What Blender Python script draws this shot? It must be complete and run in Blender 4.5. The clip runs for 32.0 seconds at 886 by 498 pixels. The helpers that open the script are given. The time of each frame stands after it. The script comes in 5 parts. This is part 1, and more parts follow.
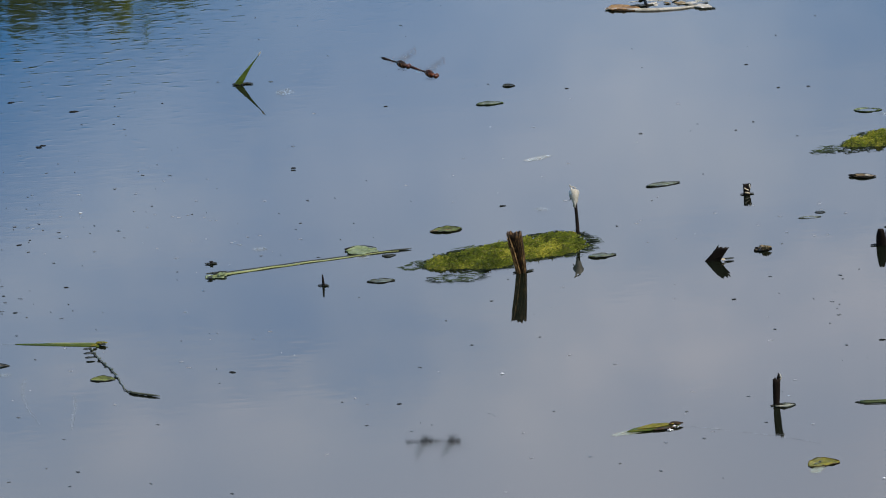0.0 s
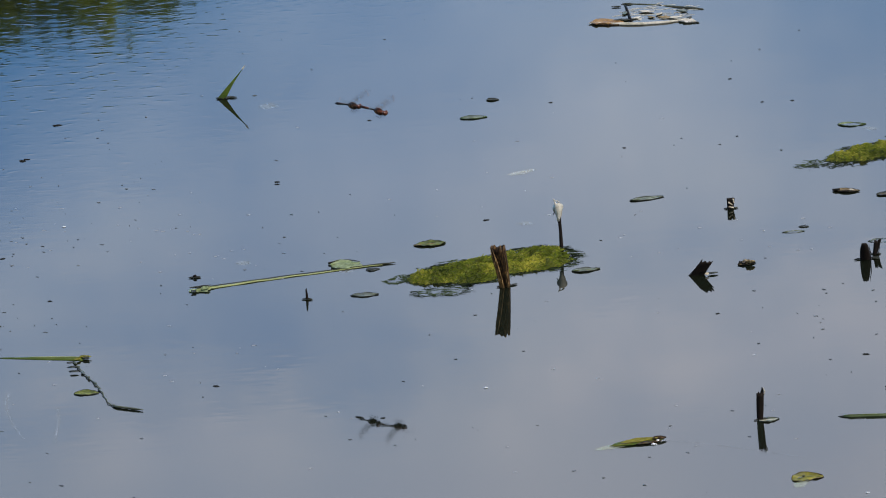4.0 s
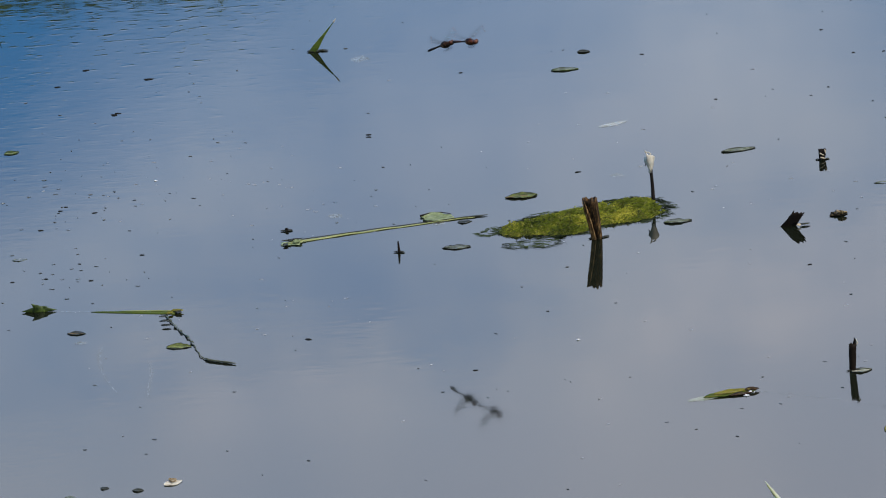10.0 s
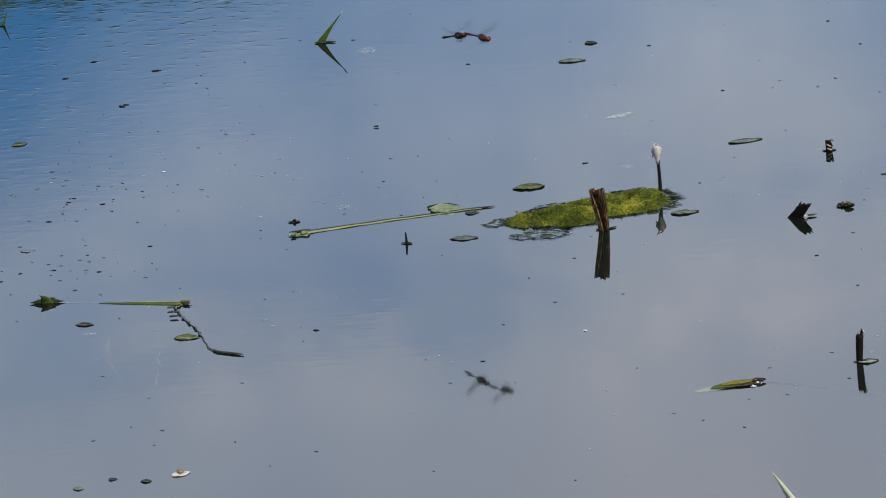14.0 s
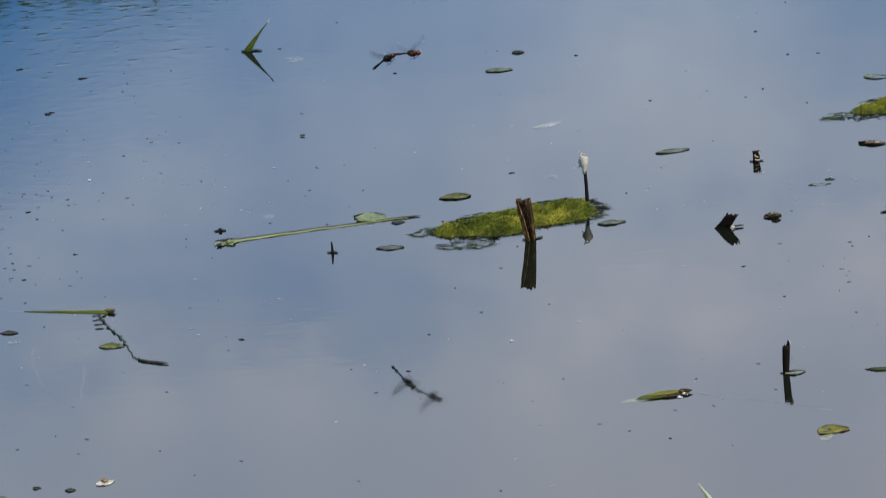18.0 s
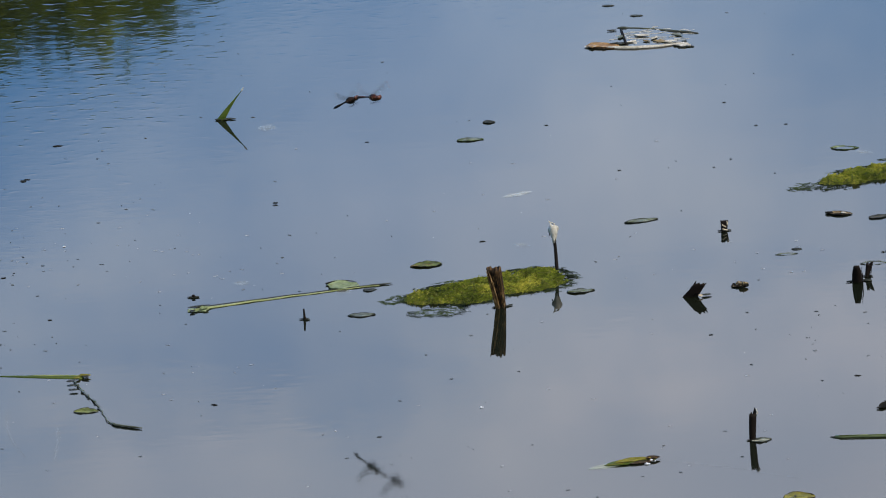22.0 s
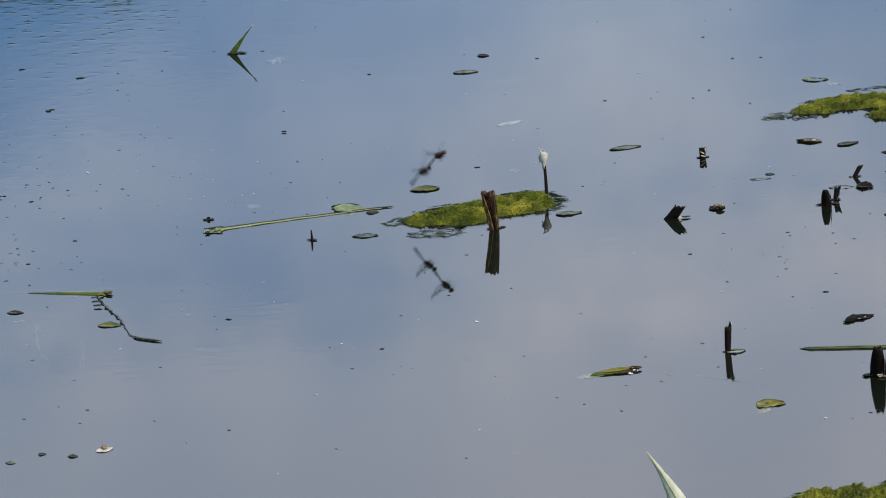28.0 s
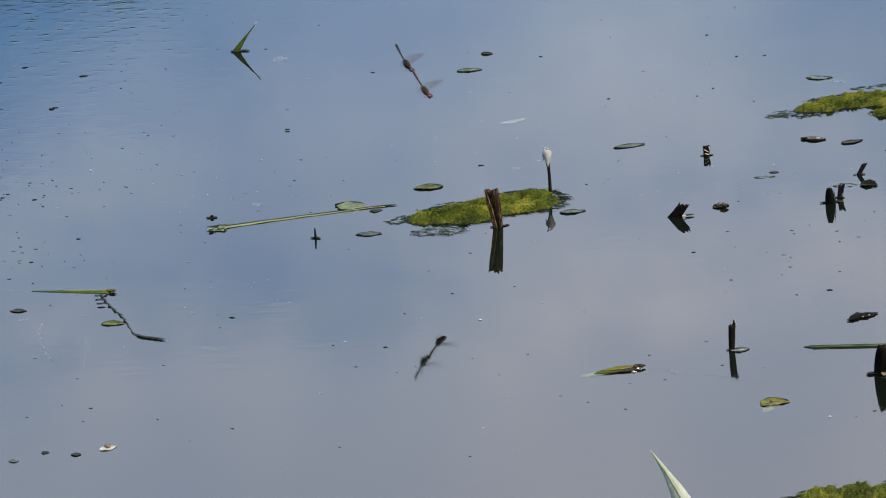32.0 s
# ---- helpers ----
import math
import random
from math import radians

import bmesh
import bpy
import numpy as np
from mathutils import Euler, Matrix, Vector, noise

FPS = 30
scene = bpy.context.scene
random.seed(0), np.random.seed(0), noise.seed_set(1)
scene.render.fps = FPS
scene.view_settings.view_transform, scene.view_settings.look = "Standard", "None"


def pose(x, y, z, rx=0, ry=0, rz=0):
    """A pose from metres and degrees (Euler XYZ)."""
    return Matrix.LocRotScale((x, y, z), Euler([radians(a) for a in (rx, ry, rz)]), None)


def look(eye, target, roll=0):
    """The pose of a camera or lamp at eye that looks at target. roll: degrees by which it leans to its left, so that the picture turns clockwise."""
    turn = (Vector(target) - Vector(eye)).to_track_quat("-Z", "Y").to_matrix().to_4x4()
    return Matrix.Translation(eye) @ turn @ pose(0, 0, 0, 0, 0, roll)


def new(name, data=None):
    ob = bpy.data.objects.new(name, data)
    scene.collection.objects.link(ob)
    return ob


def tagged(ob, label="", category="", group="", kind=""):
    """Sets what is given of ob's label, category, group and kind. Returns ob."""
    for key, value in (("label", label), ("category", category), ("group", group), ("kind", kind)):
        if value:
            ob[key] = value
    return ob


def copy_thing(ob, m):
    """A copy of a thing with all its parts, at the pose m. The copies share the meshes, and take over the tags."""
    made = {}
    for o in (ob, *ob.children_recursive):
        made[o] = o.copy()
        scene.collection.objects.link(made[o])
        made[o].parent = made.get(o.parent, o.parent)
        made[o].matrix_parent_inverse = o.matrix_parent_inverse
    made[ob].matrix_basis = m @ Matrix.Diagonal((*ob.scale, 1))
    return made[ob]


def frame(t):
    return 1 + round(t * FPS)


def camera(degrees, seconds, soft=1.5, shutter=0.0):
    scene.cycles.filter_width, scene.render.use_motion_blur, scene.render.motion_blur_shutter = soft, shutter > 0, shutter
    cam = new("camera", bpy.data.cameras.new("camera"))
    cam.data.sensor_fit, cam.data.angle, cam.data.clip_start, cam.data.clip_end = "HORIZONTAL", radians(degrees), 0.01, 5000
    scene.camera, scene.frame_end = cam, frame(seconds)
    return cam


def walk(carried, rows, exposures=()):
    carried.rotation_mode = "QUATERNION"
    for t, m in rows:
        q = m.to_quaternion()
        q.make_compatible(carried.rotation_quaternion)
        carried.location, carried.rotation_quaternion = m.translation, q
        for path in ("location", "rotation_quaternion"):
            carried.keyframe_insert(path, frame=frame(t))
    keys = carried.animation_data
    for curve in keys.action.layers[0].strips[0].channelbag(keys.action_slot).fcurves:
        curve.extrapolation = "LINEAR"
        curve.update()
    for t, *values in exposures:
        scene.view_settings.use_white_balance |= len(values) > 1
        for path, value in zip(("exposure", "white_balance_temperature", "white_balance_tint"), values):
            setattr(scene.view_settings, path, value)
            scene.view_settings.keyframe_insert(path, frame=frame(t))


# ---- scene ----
# A pond seen through a long lens from a raised bank: floating algae, dead reed stubs, loose leaves,
# and a coupled pair of red darters that hover and dip to the water. Metres; y runs out over the pond.
cam = camera(5.422, 32.0, 1.05, 0.45)
ROWS = [
    (0, 0.000, -0.0070, 3.5523, -0.325, -16.327, 3.35),
    (0.5, 0.000, -0.0051, 3.5517, -0.341, -16.291, 3.37),
    (1, 0.000, -0.0068, 3.5522, -0.340, -16.258, 3.30),
    (1.5, 0.000, -0.0125, 3.5539, -0.362, -16.248, 3.31),
    (2, 0.000, -0.0096, 3.5530, -0.377, -16.254, 3.30),
    (2.5, 0.000, -0.0147, 3.5545, -0.396, -16.259, 3.35),
    (3, 0.000, -0.0134, 3.5542, -0.386, -16.250, 3.29),
    (3.5, 0.000, -0.0056, 3.5519, -0.404, -16.245, 3.28),
    (5.5, 0.000, -0.0070, 3.5523, -0.402, -16.278, 3.26),
    (6, 0.000, -0.0079, 3.5525, -0.343, -16.348, 3.28),
    (6.5, 0.000, -0.0100, 3.5531, -0.327, -16.478, 3.35),
    (7, 0.000, -0.0025, 3.5509, -0.157, -16.530, 3.36),
    (7.5, 0.000, -0.0068, 3.5522, -0.160, -16.560, 3.59),
    (8, 0.000, -0.0030, 3.5511, -0.117, -16.543, 3.66),
    (8.5, 0.000, -0.0020, 3.5508, -0.054, -16.524, 3.62),
    (9, 0.000, -0.0003, 3.5503, 0.000, -16.500, 3.60),
    (9.5, 0.000, -0.0042, 3.5514, 0.040, -16.487, 3.60),
    (10, 0.000, -0.0062, 3.5520, 0.061, -16.509, 3.68),
    (10.5, 0.000, -0.0003, 3.5503, 0.082, -16.512, 3.82),
    (11, 0.000, -0.0141, 3.5544, 0.150, -16.470, 3.75),
    (11.5, 0.000, -0.0131, 3.5541, 0.174, -16.437, 3.64),
    (12, 0.000, -0.0049, 3.5517, 0.158, -16.466, 3.71),
    (12.5, 0.000, -0.0065, 3.5521, 0.196, -16.481, 3.68),
    (13, 0.000, -0.0195, 3.5560, 0.219, -16.495, 3.59),
    (13.5, 0.000, -0.0249, 3.5576, 0.148, -16.529, 3.71),
    (15.5, 0.000, -0.0138, 3.5543, -0.051, -16.694, 3.57),
    (16, 0.000, -0.0082, 3.5526, -0.087, -16.764, 3.56),
    (16.5, 0.000, -0.0021, 3.5508, -0.099, -16.796, 3.45),
    (17, 0.000, -0.0058, 3.5519, -0.147, -16.817, 3.41),
    (17.5, 0.000, -0.0035, 3.5512, -0.217, -16.811, 3.36),
    (18, 0.000, 0.0061, 3.5484, -0.271, -16.525, 3.37),
    (18.5, 0.000, -0.0049, 3.5516, -0.308, -16.357, 3.36),
    (19, 0.000, -0.0040, 3.5514, -0.345, -16.112, 3.45),
    (19.5, 0.000, -0.0069, 3.5522, -0.361, -16.034, 3.46),
    (20, 0.000, -0.0181, 3.5556, -0.358, -15.980, 3.43),
    (20.5, 0.000, -0.0178, 3.5555, -0.377, -15.973, 3.45),
    (21, 0.000, -0.0156, 3.5548, -0.346, -16.008, 3.30),
    (21.5, 0.000, -0.0190, 3.5558, -0.373, -16.084, 3.25),
    (22, 0.000, -0.1262, 3.5876, -0.376, -16.118, 3.07),
    (22.5, 0.000, -0.7972, 3.7863, -0.426, -16.256, 3.39),
    (23, 0.000, -0.9919, 3.8440, -0.350, -16.304, 3.22),
    (23.5, 0.000, -1.0226, 3.8531, -0.244, -16.348, 2.89),
    (24, 0.000, -1.0480, 3.8606, -0.256, -16.404, 2.84),
    (24.5, 0.000, -1.0393, 3.8581, -0.333, -16.455, 3.01),
    (25, 0.000, -1.0370, 3.8574, -0.354, -16.509, 3.02),
    (25.5, 0.000, -1.0345, 3.8566, -0.348, -16.530, 2.95),
    (26, 0.000, -1.0376, 3.8575, -0.394, -16.548, 3.01),
    (26.5, 0.000, -1.0370, 3.8574, -0.404, -16.564, 3.01),
    (28.5, 0.000, -1.0390, 3.8579, -0.437, -16.612, 3.10),
    (29, 0.000, -1.0347, 3.8567, -0.440, -16.617, 3.09),
    (29.5, 0.000, -1.0313, 3.8557, -0.467, -16.621, 3.15),
    (30, 0.000, -1.0296, 3.8552, -0.460, -16.628, 3.10),
    (30.5, 0.000, -1.0213, 3.8527, -0.428, -16.645, 3.01),
    (31, 0.000, -1.0322, 3.8559, -0.439, -16.659, 3.11),
    (31.5, 0.000, -1.0313, 3.8557, -0.424, -16.647, 3.12),
    (32, 0.000, -1.0261, 3.8541, -0.410, -16.614, 3.09),
]
walk(cam, [(t, pose(x, y, z, 90 + pitch, roll, yaw)) for t, x, y, z, yaw, pitch, roll in ROWS],
     [(0, -0.06), (21.5, -0.06), (22.8, 0.0), (32, 0.0)])

# ---- sky, sun ----
SUN_AZ, SUN_EL = 128.0, 50.0  # degrees to the right of straight ahead, and up
world = bpy.data.worlds.new("sky")
scene.world = world
world.use_nodes = True
wn, wl = world.node_tree.nodes, world.node_tree.links
wn.clear()
w_out = wn.new("ShaderNodeOutputWorld")
w_bg = wn.new("ShaderNodeBackground")
w_bg.inputs["Strength"].default_value = 0.115
w_sky = wn.new("ShaderNodeTexSky")
w_sky.sky_type = "NISHITA"
w_sky.sun_disc = False
w_sky.sun_elevation, w_sky.sun_rotation = radians(SUN_EL), radians(SUN_AZ)
w_sky.air_density, w_sky.dust_density, w_sky.ozone_density = 1.0, 0.4, 2.0
w_co = wn.new("ShaderNodeTexCoord")
w_sep = wn.new("ShaderNodeSeparateXYZ")
wl.new(w_co.outputs["Generated"], w_sep.inputs[0])
w_noise = wn.new("ShaderNodeTexNoise")
w_noise.inputs["Scale"].default_value = 13.0
w_noise.inputs["Detail"].default_value = 5.0
w_noise.inputs["Roughness"].default_value = 0.55
wl.new(w_co.outputs["Generated"], w_noise.inputs["Vector"])


def math_node(nodes, links, op, a, b=None):
    n = nodes.new("ShaderNodeMath")
    n.operation = op
    for i, v in enumerate((a, b)):
        if v is None:
            continue
        if isinstance(v, (int, float)):
            n.inputs[i].default_value = v
        else:
            links.new(v, n.inputs[i])
    return n.outputs[0]


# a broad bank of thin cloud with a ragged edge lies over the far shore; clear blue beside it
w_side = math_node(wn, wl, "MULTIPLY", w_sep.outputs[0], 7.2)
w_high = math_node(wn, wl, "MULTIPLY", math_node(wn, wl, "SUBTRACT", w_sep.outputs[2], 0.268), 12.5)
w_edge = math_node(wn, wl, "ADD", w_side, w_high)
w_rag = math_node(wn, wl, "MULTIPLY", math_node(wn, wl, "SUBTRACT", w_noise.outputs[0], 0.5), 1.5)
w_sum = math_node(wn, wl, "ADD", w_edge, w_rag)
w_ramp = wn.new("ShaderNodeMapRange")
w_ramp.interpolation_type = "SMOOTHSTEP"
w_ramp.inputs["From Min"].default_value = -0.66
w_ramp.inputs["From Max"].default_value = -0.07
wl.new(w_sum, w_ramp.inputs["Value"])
w_tone = wn.new("ShaderNodeValToRGB")
w_tone.color_ramp.elements[0].color = (13.6, 16.4, 21.6, 1)
w_tone.color_ramp.elements[1].color = (20.0, 21.4, 24.4, 1)
w_tone.color_ramp.elements[0].position, w_tone.color_ramp.elements[1].position = 0.35, 0.68
w_noise2 = wn.new("ShaderNodeTexNoise")
w_noise2.inputs["Scale"].default_value = 30.0
w_noise2.inputs["Detail"].default_value = 4.0
wl.new(w_co.outputs["Generated"], w_noise2.inputs["Vector"])
wl.new(w_noise2.outputs[0], w_tone.inputs[0])
w_mix = wn.new("ShaderNodeMix")
w_mix.data_type = "RGBA"
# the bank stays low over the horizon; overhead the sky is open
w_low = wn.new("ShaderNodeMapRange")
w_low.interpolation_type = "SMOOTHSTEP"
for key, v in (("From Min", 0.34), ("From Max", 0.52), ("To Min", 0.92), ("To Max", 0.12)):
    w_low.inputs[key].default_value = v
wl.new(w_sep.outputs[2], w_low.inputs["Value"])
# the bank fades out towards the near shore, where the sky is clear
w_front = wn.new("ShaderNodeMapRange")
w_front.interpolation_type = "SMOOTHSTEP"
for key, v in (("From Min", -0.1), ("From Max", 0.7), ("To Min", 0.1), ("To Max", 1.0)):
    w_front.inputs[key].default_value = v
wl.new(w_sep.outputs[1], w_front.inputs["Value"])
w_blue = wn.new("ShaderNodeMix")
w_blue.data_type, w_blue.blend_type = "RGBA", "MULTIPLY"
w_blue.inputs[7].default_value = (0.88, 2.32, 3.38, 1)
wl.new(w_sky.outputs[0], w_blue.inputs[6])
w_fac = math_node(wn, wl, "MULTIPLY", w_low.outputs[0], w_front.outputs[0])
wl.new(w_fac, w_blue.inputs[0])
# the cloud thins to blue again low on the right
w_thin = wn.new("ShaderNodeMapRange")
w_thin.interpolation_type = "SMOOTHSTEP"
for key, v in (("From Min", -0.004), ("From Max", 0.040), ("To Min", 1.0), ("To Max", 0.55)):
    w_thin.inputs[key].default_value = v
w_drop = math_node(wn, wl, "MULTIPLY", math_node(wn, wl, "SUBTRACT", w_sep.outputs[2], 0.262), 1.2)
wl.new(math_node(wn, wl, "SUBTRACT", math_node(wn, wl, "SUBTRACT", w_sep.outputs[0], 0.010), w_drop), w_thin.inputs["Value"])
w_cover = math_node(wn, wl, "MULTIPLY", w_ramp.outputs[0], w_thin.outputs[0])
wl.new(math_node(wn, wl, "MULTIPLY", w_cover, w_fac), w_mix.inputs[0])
wl.new(w_blue.outputs[2], w_mix.inputs[6])
w_warm = wn.new("ShaderNodeMapRange")
for key, v in (("From Min", 0.260), ("From Max", 0.298), ("To Min", 0.0), ("To Max", 1.0)):
    w_warm.inputs[key].default_value = v
w_lean = math_node(wn, wl, "MULTIPLY", w_sep.outputs[0], 0.08)
wl.new(math_node(wn, wl, "ADD", w_sep.outputs[2], math_node(wn, wl, "ADD", math_node(wn, wl, "MULTIPLY", w_noise2.outputs[0], 0.02), w_lean)), w_warm.inputs["Value"])
w_grade = wn.new("ShaderNodeMix")
w_grade.data_type, w_grade.blend_type = "RGBA", "MULTIPLY"
w_grade.inputs[0].default_value = 1.0
w_shade = wn.new("ShaderNodeMix")
w_shade.data_type = "RGBA"
w_shade.inputs[6].default_value, w_shade.inputs[7].default_value = (0.735, 0.86, 0.985, 1), (1.03, 1.015, 0.995, 1)
wl.new(w_warm.outputs[0], w_shade.inputs[0])
wl.new(w_tone.outputs[0], w_grade.inputs[6])
wl.new(w_shade.outputs[2], w_grade.inputs[7])
w_rose = wn.new("ShaderNodeMapRange")
w_rose.interpolation_type = "SMOOTHSTEP"
for key, v in (("From Min", 0.284), ("From Max", 0.330)):
    w_rose.inputs[key].default_value = v
wl.new(math_node(wn, wl, "ADD", w_sep.outputs[2], math_node(wn, wl, "MULTIPLY", w_sep.outputs[0], 0.5)), w_rose.inputs["Value"])
w_glow = wn.new("ShaderNodeMix")
w_glow.data_type, w_glow.blend_type = "RGBA", "MULTIPLY"
w_glow.inputs[7].default_value = (1.16, 1.08, 1.02, 1)
wl.new(w_rose.outputs[0], w_glow.inputs[0])
wl.new(w_grade.outputs[2], w_glow.inputs[6])
# soft heaps and gaps inside the bank, wispy at their edges: side, height, half width, half height, slope, strength
PUFFS = ((0.021, 0.2912, 0.030, 0.0058, -0.16, 1.0), (-0.038, 0.2995, 0.014, 0.0052, 0.05, 0.8), (-0.009, 0.3046, 0.023, 0.0042, 0.0, 0.75),
         (-0.024, 0.2900, 0.022, 0.0060, 0.25, -0.72), (0.027, 0.3022, 0.016, 0.0032, 0.0, -0.55), (-0.060, 0.2930, 0.012, 0.0110, 0.0, -0.9),
         (-0.012, 0.2722, 0.018, 0.0052, 0.0, 0.5), (0.007, 0.2655, 0.014, 0.0045, 0.0, 0.5), (-0.036, 0.3108, 0.013, 0.0032, 0.0, -0.6), (0.030, 0.2790, 0.016, 0.0040, 0.0, -0.35),
         (-0.050, 0.2690, 0.020, 0.0085, 0.0, -0.80))
w_wisp_map = wn.new("ShaderNodeMapping")
w_wisp_map.inputs["Scale"].default_value = (0.34, 0.3, 1.0)
w_wisp_map.inputs["Rotation"].default_value = (0, radians(-4), 0)
wl.new(w_co.outputs["Generated"], w_wisp_map.inputs[0])
w_wisps = []
for size, rough in ((150.0, 0.6), (420.0, 0.55)):
    wisp = wn.new("ShaderNodeTexNoise")
    wisp.inputs["Scale"].default_value, wisp.inputs["Detail"].default_value, wisp.inputs["Roughness"].default_value = size, 4.0, rough
    wl.new(w_wisp_map.outputs[0], wisp.inputs["Vector"])
    w_wisps.append(wisp)
w_px = math_node(wn, wl, "ADD", w_sep.outputs[0], math_node(wn, wl, "MULTIPLY", math_node(wn, wl, "SUBTRACT", w_wisps[0].outputs[0], 0.5), 0.040))
w_pz = math_node(wn, wl, "ADD", w_sep.outputs[2], math_node(wn, wl, "MULTIPLY", math_node(wn, wl, "SUBTRACT", w_wisps[1].outputs[0], 0.5), 0.012))
w_heap = math_node(wn, wl, "MULTIPLY", math_node(wn, wl, "SUBTRACT", w_wisps[0].outputs[0], 0.5), 1.0)
for cx, cz, rx, rz, slope, strength in PUFFS:
    px = math_node(wn, wl, "SUBTRACT", w_px, cx)
    pz = math_node(wn, wl, "SUBTRACT", math_node(wn, wl, "SUBTRACT", w_pz, cz), math_node(wn, wl, "MULTIPLY", px, slope))
    away = math_node(wn, wl, "ADD", math_node(wn, wl, "POWER", math_node(wn, wl, "ABSOLUTE", math_node(wn, wl, "DIVIDE", px, rx)), 2.0),
                     math_node(wn, wl, "POWER", math_node(wn, wl, "ABSOLUTE", math_node(wn, wl, "DIVIDE", pz, rz)), 2.0))
    w_heap = math_node(wn, wl, "ADD", w_heap, math_node(wn, wl, "MULTIPLY", math_node(wn, wl, "POWER", 0.37, away), strength))
w_heap = math_node(wn, wl, "ADD", w_heap, math_node(wn, wl, "MULTIPLY", math_node(wn, wl, "SUBTRACT", w_wisps[1].outputs[0], 0.5), 1.1))
w_body = wn.new("ShaderNodeValToRGB")
w_body.color_ramp.elements[0].color, w_body.color_ramp.elements[1].color = (0.64, 0.77, 0.92, 1), (1.22, 1.14, 1.08, 1)
w_mid = w_body.color_ramp.elements.new(0.5)
w_mid.color = (0.985, 0.985, 0.99, 1)
wl.new(math_node(wn, wl, "ADD", math_node(wn, wl, "MULTIPLY", w_heap, 0.45), 0.5), w_body.inputs[0])
w_full = wn.new("ShaderNodeMix")
w_full.data_type, w_full.blend_type = "RGBA", "MULTIPLY"
w_full.inputs[0].default_value = 1.0
wl.new(w_glow.outputs[2], w_full.inputs[6])
wl.new(w_body.outputs[0], w_full.inputs[7])
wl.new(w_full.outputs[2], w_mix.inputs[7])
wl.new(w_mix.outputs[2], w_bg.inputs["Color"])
wl.new(w_bg.outputs[0], w_out.inputs[0])

sun_lamp = bpy.data.lights.new("sun", "SUN")
sun_lamp.energy, sun_lamp.angle, sun_lamp.color = 3.8, radians(0.6), (1.0, 0.92, 0.80)
sun = new("sun", sun_lamp)
sun.matrix_world = look((60 * math.sin(radians(SUN_AZ)) * math.cos(radians(SUN_EL)), 60 * math.cos(radians(SUN_AZ)) * math.cos(radians(SUN_EL)),
                         60 * math.sin(radians(SUN_EL))), (0, 0, 0))
scene.view_settings.exposure = 0.0

# ---- materials ----


def base_nodes(name):
    m = bpy.data.materials.new(name)
    m.use_nodes = True
    n, k = m.node_tree.nodes, m.node_tree.links
    n.clear()
    return m, n, k, n.new("ShaderNodeOutputMaterial")


def grained(name, dark, light, rough=0.6, grain=400.0, patch=60.0, bump=0.0006, through_light=0.0, stretch=(1, 1, 1), third=None, vary=0.25, gloss=0.4):
    """A natural surface: two scales of colour noise, relief, some change from piece to piece, light through it where it is thin."""
    m, n, k, out = base_nodes(name)
    co = n.new("ShaderNodeTexCoord")
    mp = n.new("ShaderNodeMapping")
    mp.inputs["Scale"].default_value = stretch
    k.new(co.outputs["Object"], mp.inputs[0])
    fine, wide = n.new("ShaderNodeTexNoise"), n.new("ShaderNodeTexNoise")
    for tex, s in ((fine, grain), (wide, patch)):
        tex.inputs["Scale"].default_value = s
        tex.inputs["Detail"].default_value = 4.0
        k.new(mp.outputs[0], tex.inputs["Vector"])
    both = math_node(n, k, "ADD", math_node(n, k, "MULTIPLY", fine.outputs[0], 0.42), math_node(n, k, "MULTIPLY", wide.outputs[0], 0.58))
    ramp = n.new("ShaderNodeValToRGB")
    e = ramp.color_ramp.elements
    e[0].position, e[1].position = 0.36, 0.64
    e[0].color, e[1].color = (*dark, 1), (*light, 1)
    if third:
        x = e.new(0.52)
        x.color = (*third, 1)
    k.new(both, ramp.inputs[0])
    info = n.new("ShaderNodeObjectInfo")
    hsv = n.new("ShaderNodeHueSaturation")
    k.new(math_node(n, k, "ADD", math_node(n, k, "MULTIPLY", info.outputs["Random"], 2 * vary), 1.0 - vary), hsv.inputs["Value"])
    k.new(ramp.outputs[0], hsv.inputs["Color"])
    p = n.new("ShaderNodeBsdfPrincipled")
    k.new(hsv.outputs[0], p.inputs["Base Color"])
    p.inputs["Roughness"].default_value = rough
    p.inputs["Specular IOR Level"].default_value = gloss
    if bump:
        b = n.new("ShaderNodeBump")
        b.inputs["Distance"].default_value = bump
        b.inputs["Strength"].default_value = 0.9
        k.new(both, b.inputs["Height"])
        k.new(b.outputs[0], p.inputs["Normal"])
    if through_light:
        tr = n.new("ShaderNodeBsdfTranslucent")
        k.new(hsv.outputs[0], tr.inputs[0])
        mx = n.new("ShaderNodeMixShader")
        mx.inputs[0].default_value = through_light
        k.new(p.outputs[0], mx.inputs[1])
        k.new(tr.outputs[0], mx.inputs[2])
        k.new(mx.outputs[0], out.inputs[0])
    else:
        k.new(p.outputs[0], out.inputs[0])
    return m


